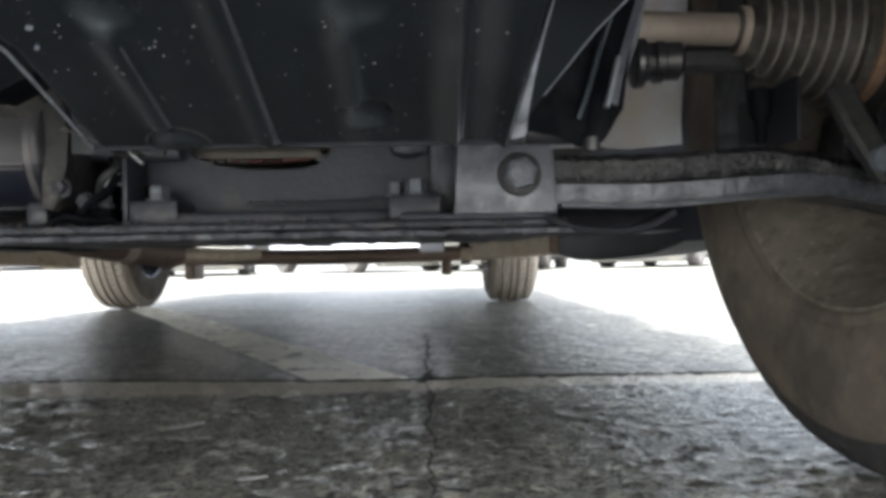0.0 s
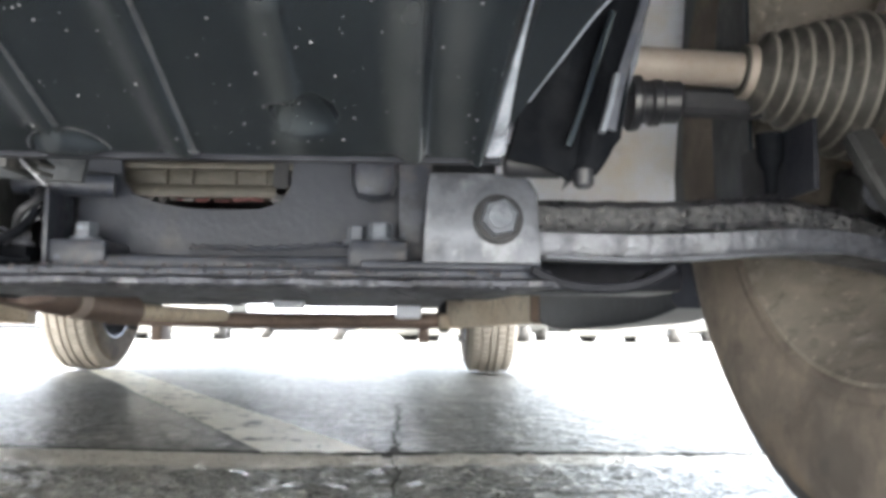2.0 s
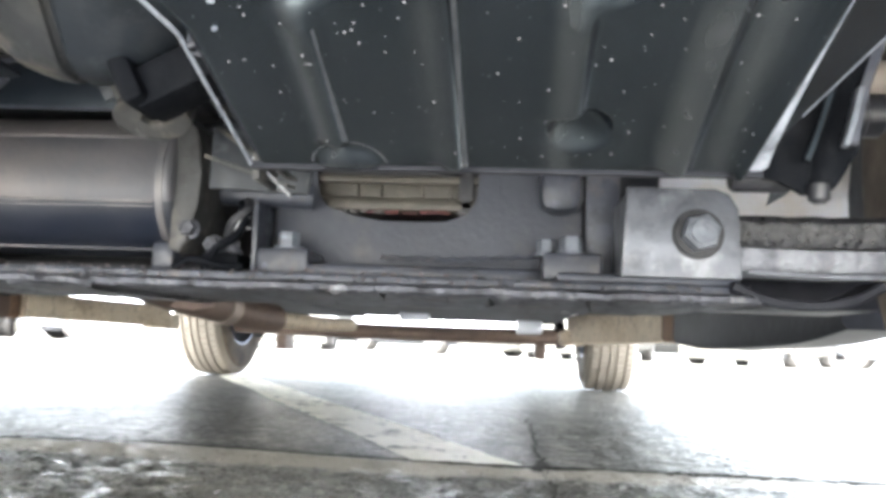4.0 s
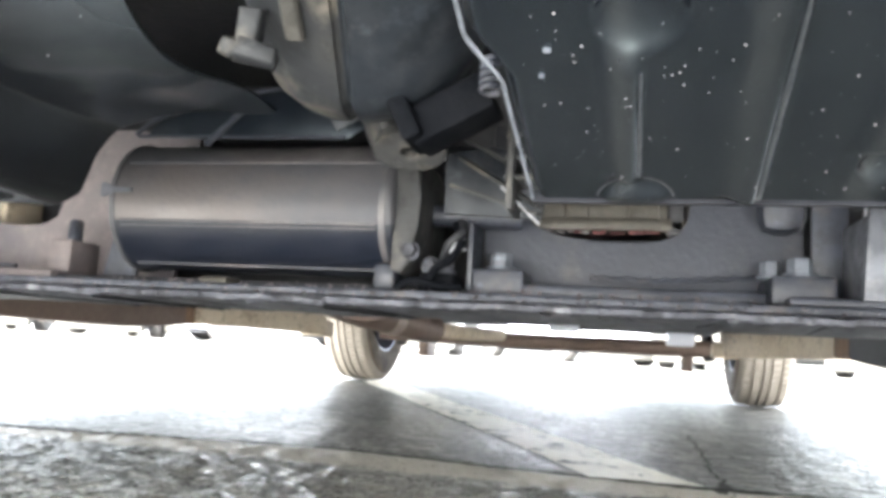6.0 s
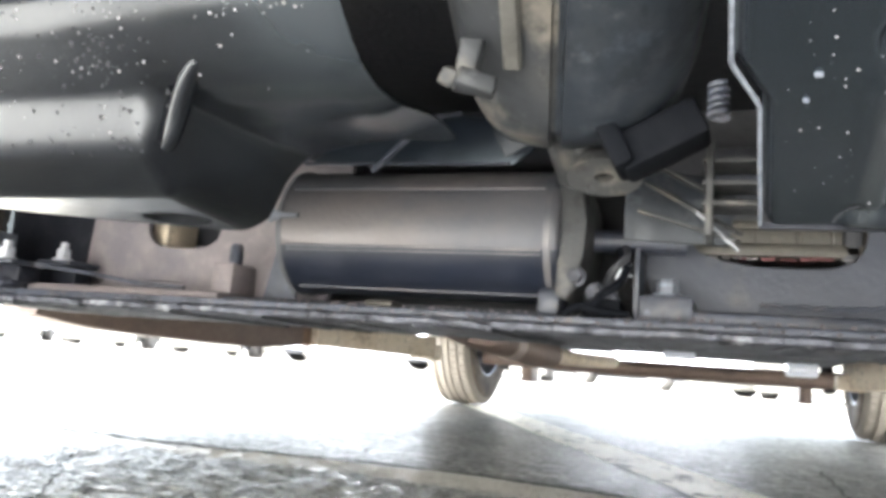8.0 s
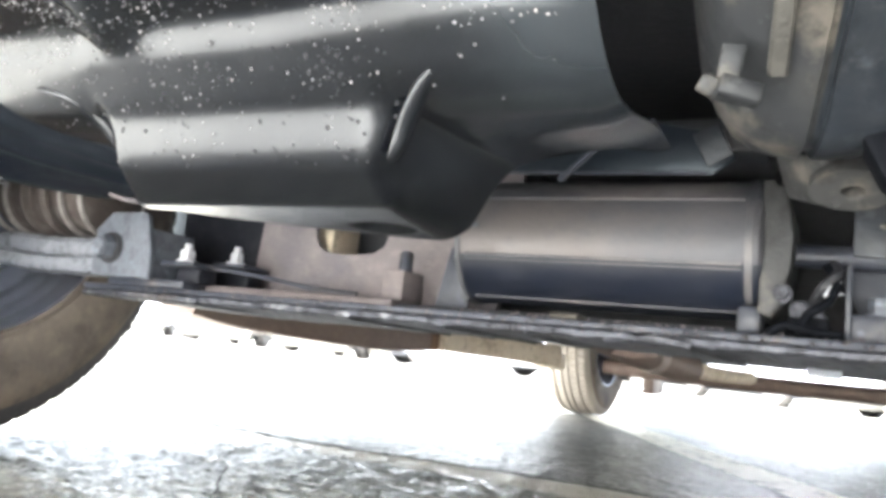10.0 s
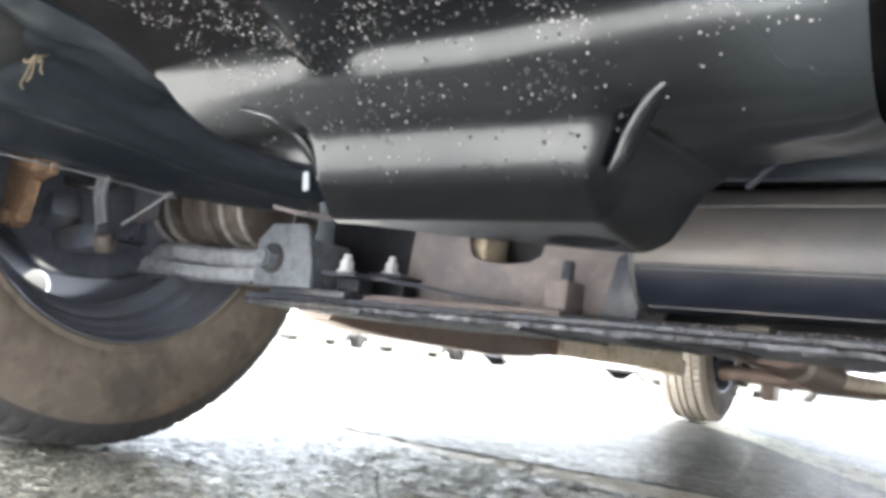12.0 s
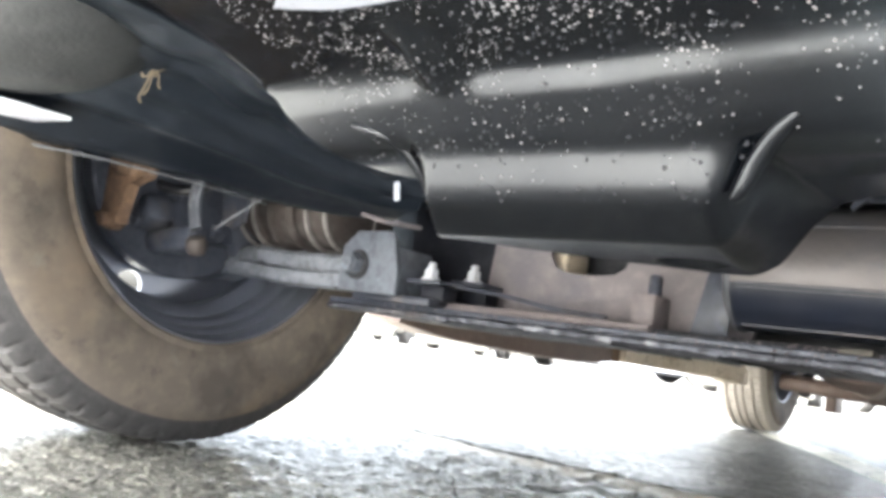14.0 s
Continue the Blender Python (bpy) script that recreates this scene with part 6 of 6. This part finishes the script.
def on_band(rng):
    while True:
        x, y = rng.uniform(-0.25, -0.02), rng.uniform(-0.315, -0.24)
        if rng.random() < 0.15 + 0.85 * max(0.0, noise.noise((x * 45, y * 45, 6.0)) * 2):
            return (x, y, cover_height(x, y) - 0.0004), (0.5, -0.85)


grit("grit", 2600, on_cover, 0.00072, M_GRIT, "pale grit stuck to the cover")
grit("grit", 420, on_band, 0.0011, M_DARK, "dark dirt specks on the cover")
def on_flange(rng):
    x = rng.uniform(-0.52, 0.53)
    return (x, -0.003 + 0.004 * rng.random(), 0.1855 + 0.0125 * rng.random()), (0.5, 0.85)


def on_sub(rng):
    x = rng.uniform(-0.45, 0.45)
    return (x, 0.03 + 0.02 * rng.random(), 0.2 + 0.004 * rng.random()), (0.7, 0.7)


grit("grit", 700, on_flange, 0.0017, M_FLANGE, "clods of dirt caked on the flange")
grit("grit", 420, on_flange, 0.0017, M_SEALANT, "pale specks on the flange")
grit("grit", 260, on_sub, 0.0018, M_WEB, "flakes of rust and dirt along the pressing")
grit("grit", 200, on_tray, 0.0004, M_GRIT, "pale specks on the undertray")

# ---- litter and marks on the ground ----
straw = new("dry_straw")
straw.parent = None
tagged(straw, "tangle of dry straw caught on the black liner", "straw")
rng = random.Random(4)
for k in range(8):
    p = Vector((-0.46, -0.338, 0.341))
    pts = [p + Vector((rng.uniform(-0.003, 0.004), rng.uniform(-0.002, 0.002), rng.uniform(-0.002, 0.002)))]
    d = Vector((rng.uniform(-0.013, -0.004), rng.uniform(0.0, 0.006), rng.uniform(-0.005, 0.0)))
    turn = rng.uniform(-0.5, 0.5)
    for _ in range(4):
        d = Vector((d.x * math.cos(turn) - d.z * math.sin(turn), d.y, d.x * math.sin(turn) + d.z * math.cos(turn))) * 0.8
        pts.append(pts[-1] + d + Vector((rng.uniform(-0.002, 0.002), rng.uniform(-0.002, 0.002), rng.uniform(-0.002, 0.001))))
    pipe("stalk", pts, 0.0006, M_STRAW, straw, "", 5, 4)


def leaf(x, y, turn, long):
    bm = bmesh.new()
    out = [(-long, 0), (-0.4 * long, 0.22 * long), (0.3 * long, 0.18 * long), (long, 0.03 * long), (0.3 * long, -0.12 * long), (-0.4 * long, -0.16 * long)]
    slab(bm, out, pose(x, y, 0.001, 12, -6, turn), 0.001)
    ob = part("fallen_leaf", bm, M_GRIT)
    tagged(ob, "small dry curled pale leaf lying on the pavement", "leaf", "fallen leaves")


leaf(0.2, 0.2, 15, 0.018)
leaf(0.314, -0.01, -8, 0.012)
leaf(0.12, 0.22, 70, 0.005)
leaf(0.26, 0.08, 30, 0.004)


# ---- parked cars across the yard ----
def parked_car(x, y, turn, paint, label, long=4.3):
    holder = thing("parked_car", label, "car", (0, 0, 0), "parked cars across the yard")
    h = long / 2
    bm = bmesh.new()
    rows = [(-h, 0.62, 0.34, 0.6, 0.55, 0.7), (-h + 0.1, 0.82, 0.24, 0.72, 0.66, 0.8), (-h + 0.9, 0.88, 0.2, 0.86, 0.7, 0.98), (-h + 1.5, 0.88, 0.2, 0.9, 0.6, 1.42), (h - 1.2, 0.88, 0.2, 0.92, 0.6, 1.44), (h - 0.3, 0.86, 0.24, 0.92, 0.66, 1.0), (h, 0.7, 0.34, 0.8, 0.6, 0.88)]
    rings = []
    for yy, w, zb, belt, tw, top in rows:
        half = [(w - 0.06, zb), (w, zb + 0.08), (w, (zb + belt) / 2), (w - 0.02, belt), (tw, top)]
        rings.append([bm.verts.new((u, yy, z)) for u, z in half] + [bm.verts.new((-u, yy, z)) for u, z in half[::-1]])
    for p, q in zip(rings, rings[1:]):
        for k in range(10):
            bm.faces.new((p[k], p[(k + 1) % 10], q[(k + 1) % 10], q[k]))
    bm.faces.new(rings[0])
    bm.faces.new(rings[-1][::-1])
    part("body", bm, paint, holder, sharp=50)
    for sx in (0.76, -0.76):
        for sy in (-h + 0.85, h - 0.85):
            bm = bmesh.new()
            lathe(bm, [(0.19, -0.1), (0.3, -0.1), (0.315, -0.08), (0.315, 0.08), (0.3, 0.1), (0.19, 0.1)], pose(sx, sy, 0.314, 0, 90, 0), 32)
            part("wheel", bm, M_RUBBER, holder)
    bm = bmesh.new()
    box(bm, (0, 0, 0.2), (1.5, long - 0.3, 0.12), 0.03)
    part("underbody", bm, M_DARK, holder)
    # dark block added for the shade under the front bumper
    bm = bmesh.new()
    box(bm, (0, -h + 0.12, 0.19), (1.55, 0.24, 0.2), 0.04)
    part("bumper_shade", bm, M_DARKPAINT, holder)
    bm = bmesh.new()
    box(bm, (0, -h + 1.22, 1.14), (1.16, 0.02, 0.46), 0.004, (-52, 0, 0))
    part("windscreen", bm, M_GLASS, holder)
    holder.matrix_basis = pose(x, y, 0, 0, 0, turn)


M_DARKPAINT = material("dark_grey_car_paint", (0.05, 0.05, 0.052), 0.5, stain=((6, 0.2, DUST, 0.5, 0.8),))
M_GREY = material("grey_car_paint", (0.22, 0.22, 0.23), 0.3, metal=0.3, coat=0.6, stain=((6, 0.1, DUST, 0.5, 0.8),))
for k, (x, turn, paint, word) in enumerate(((-15.4, 4, M_PAINT, "white"), (-12.2, 0, M_GREY, "grey"), (-9.3, 2, M_DARKPAINT, "dark grey"), (-6.4, -3, M_PAINT, "white"), (-3.6, 0, M_GREY, "grey"), (-0.9, 2, M_PAINT, "white"), (1.9, 0, M_DARKPAINT, "dark grey"), (4.9, -2, M_GREY, "grey"), (7.9, 0, M_PAINT, "white"))):
    parked_car(x, 13.9 + 0.7 * math.sin(3.1 * k), 9 * turn + 22 * math.sin(1.7 * k), paint, word + " hatchback parked in a row across the sunny yard")
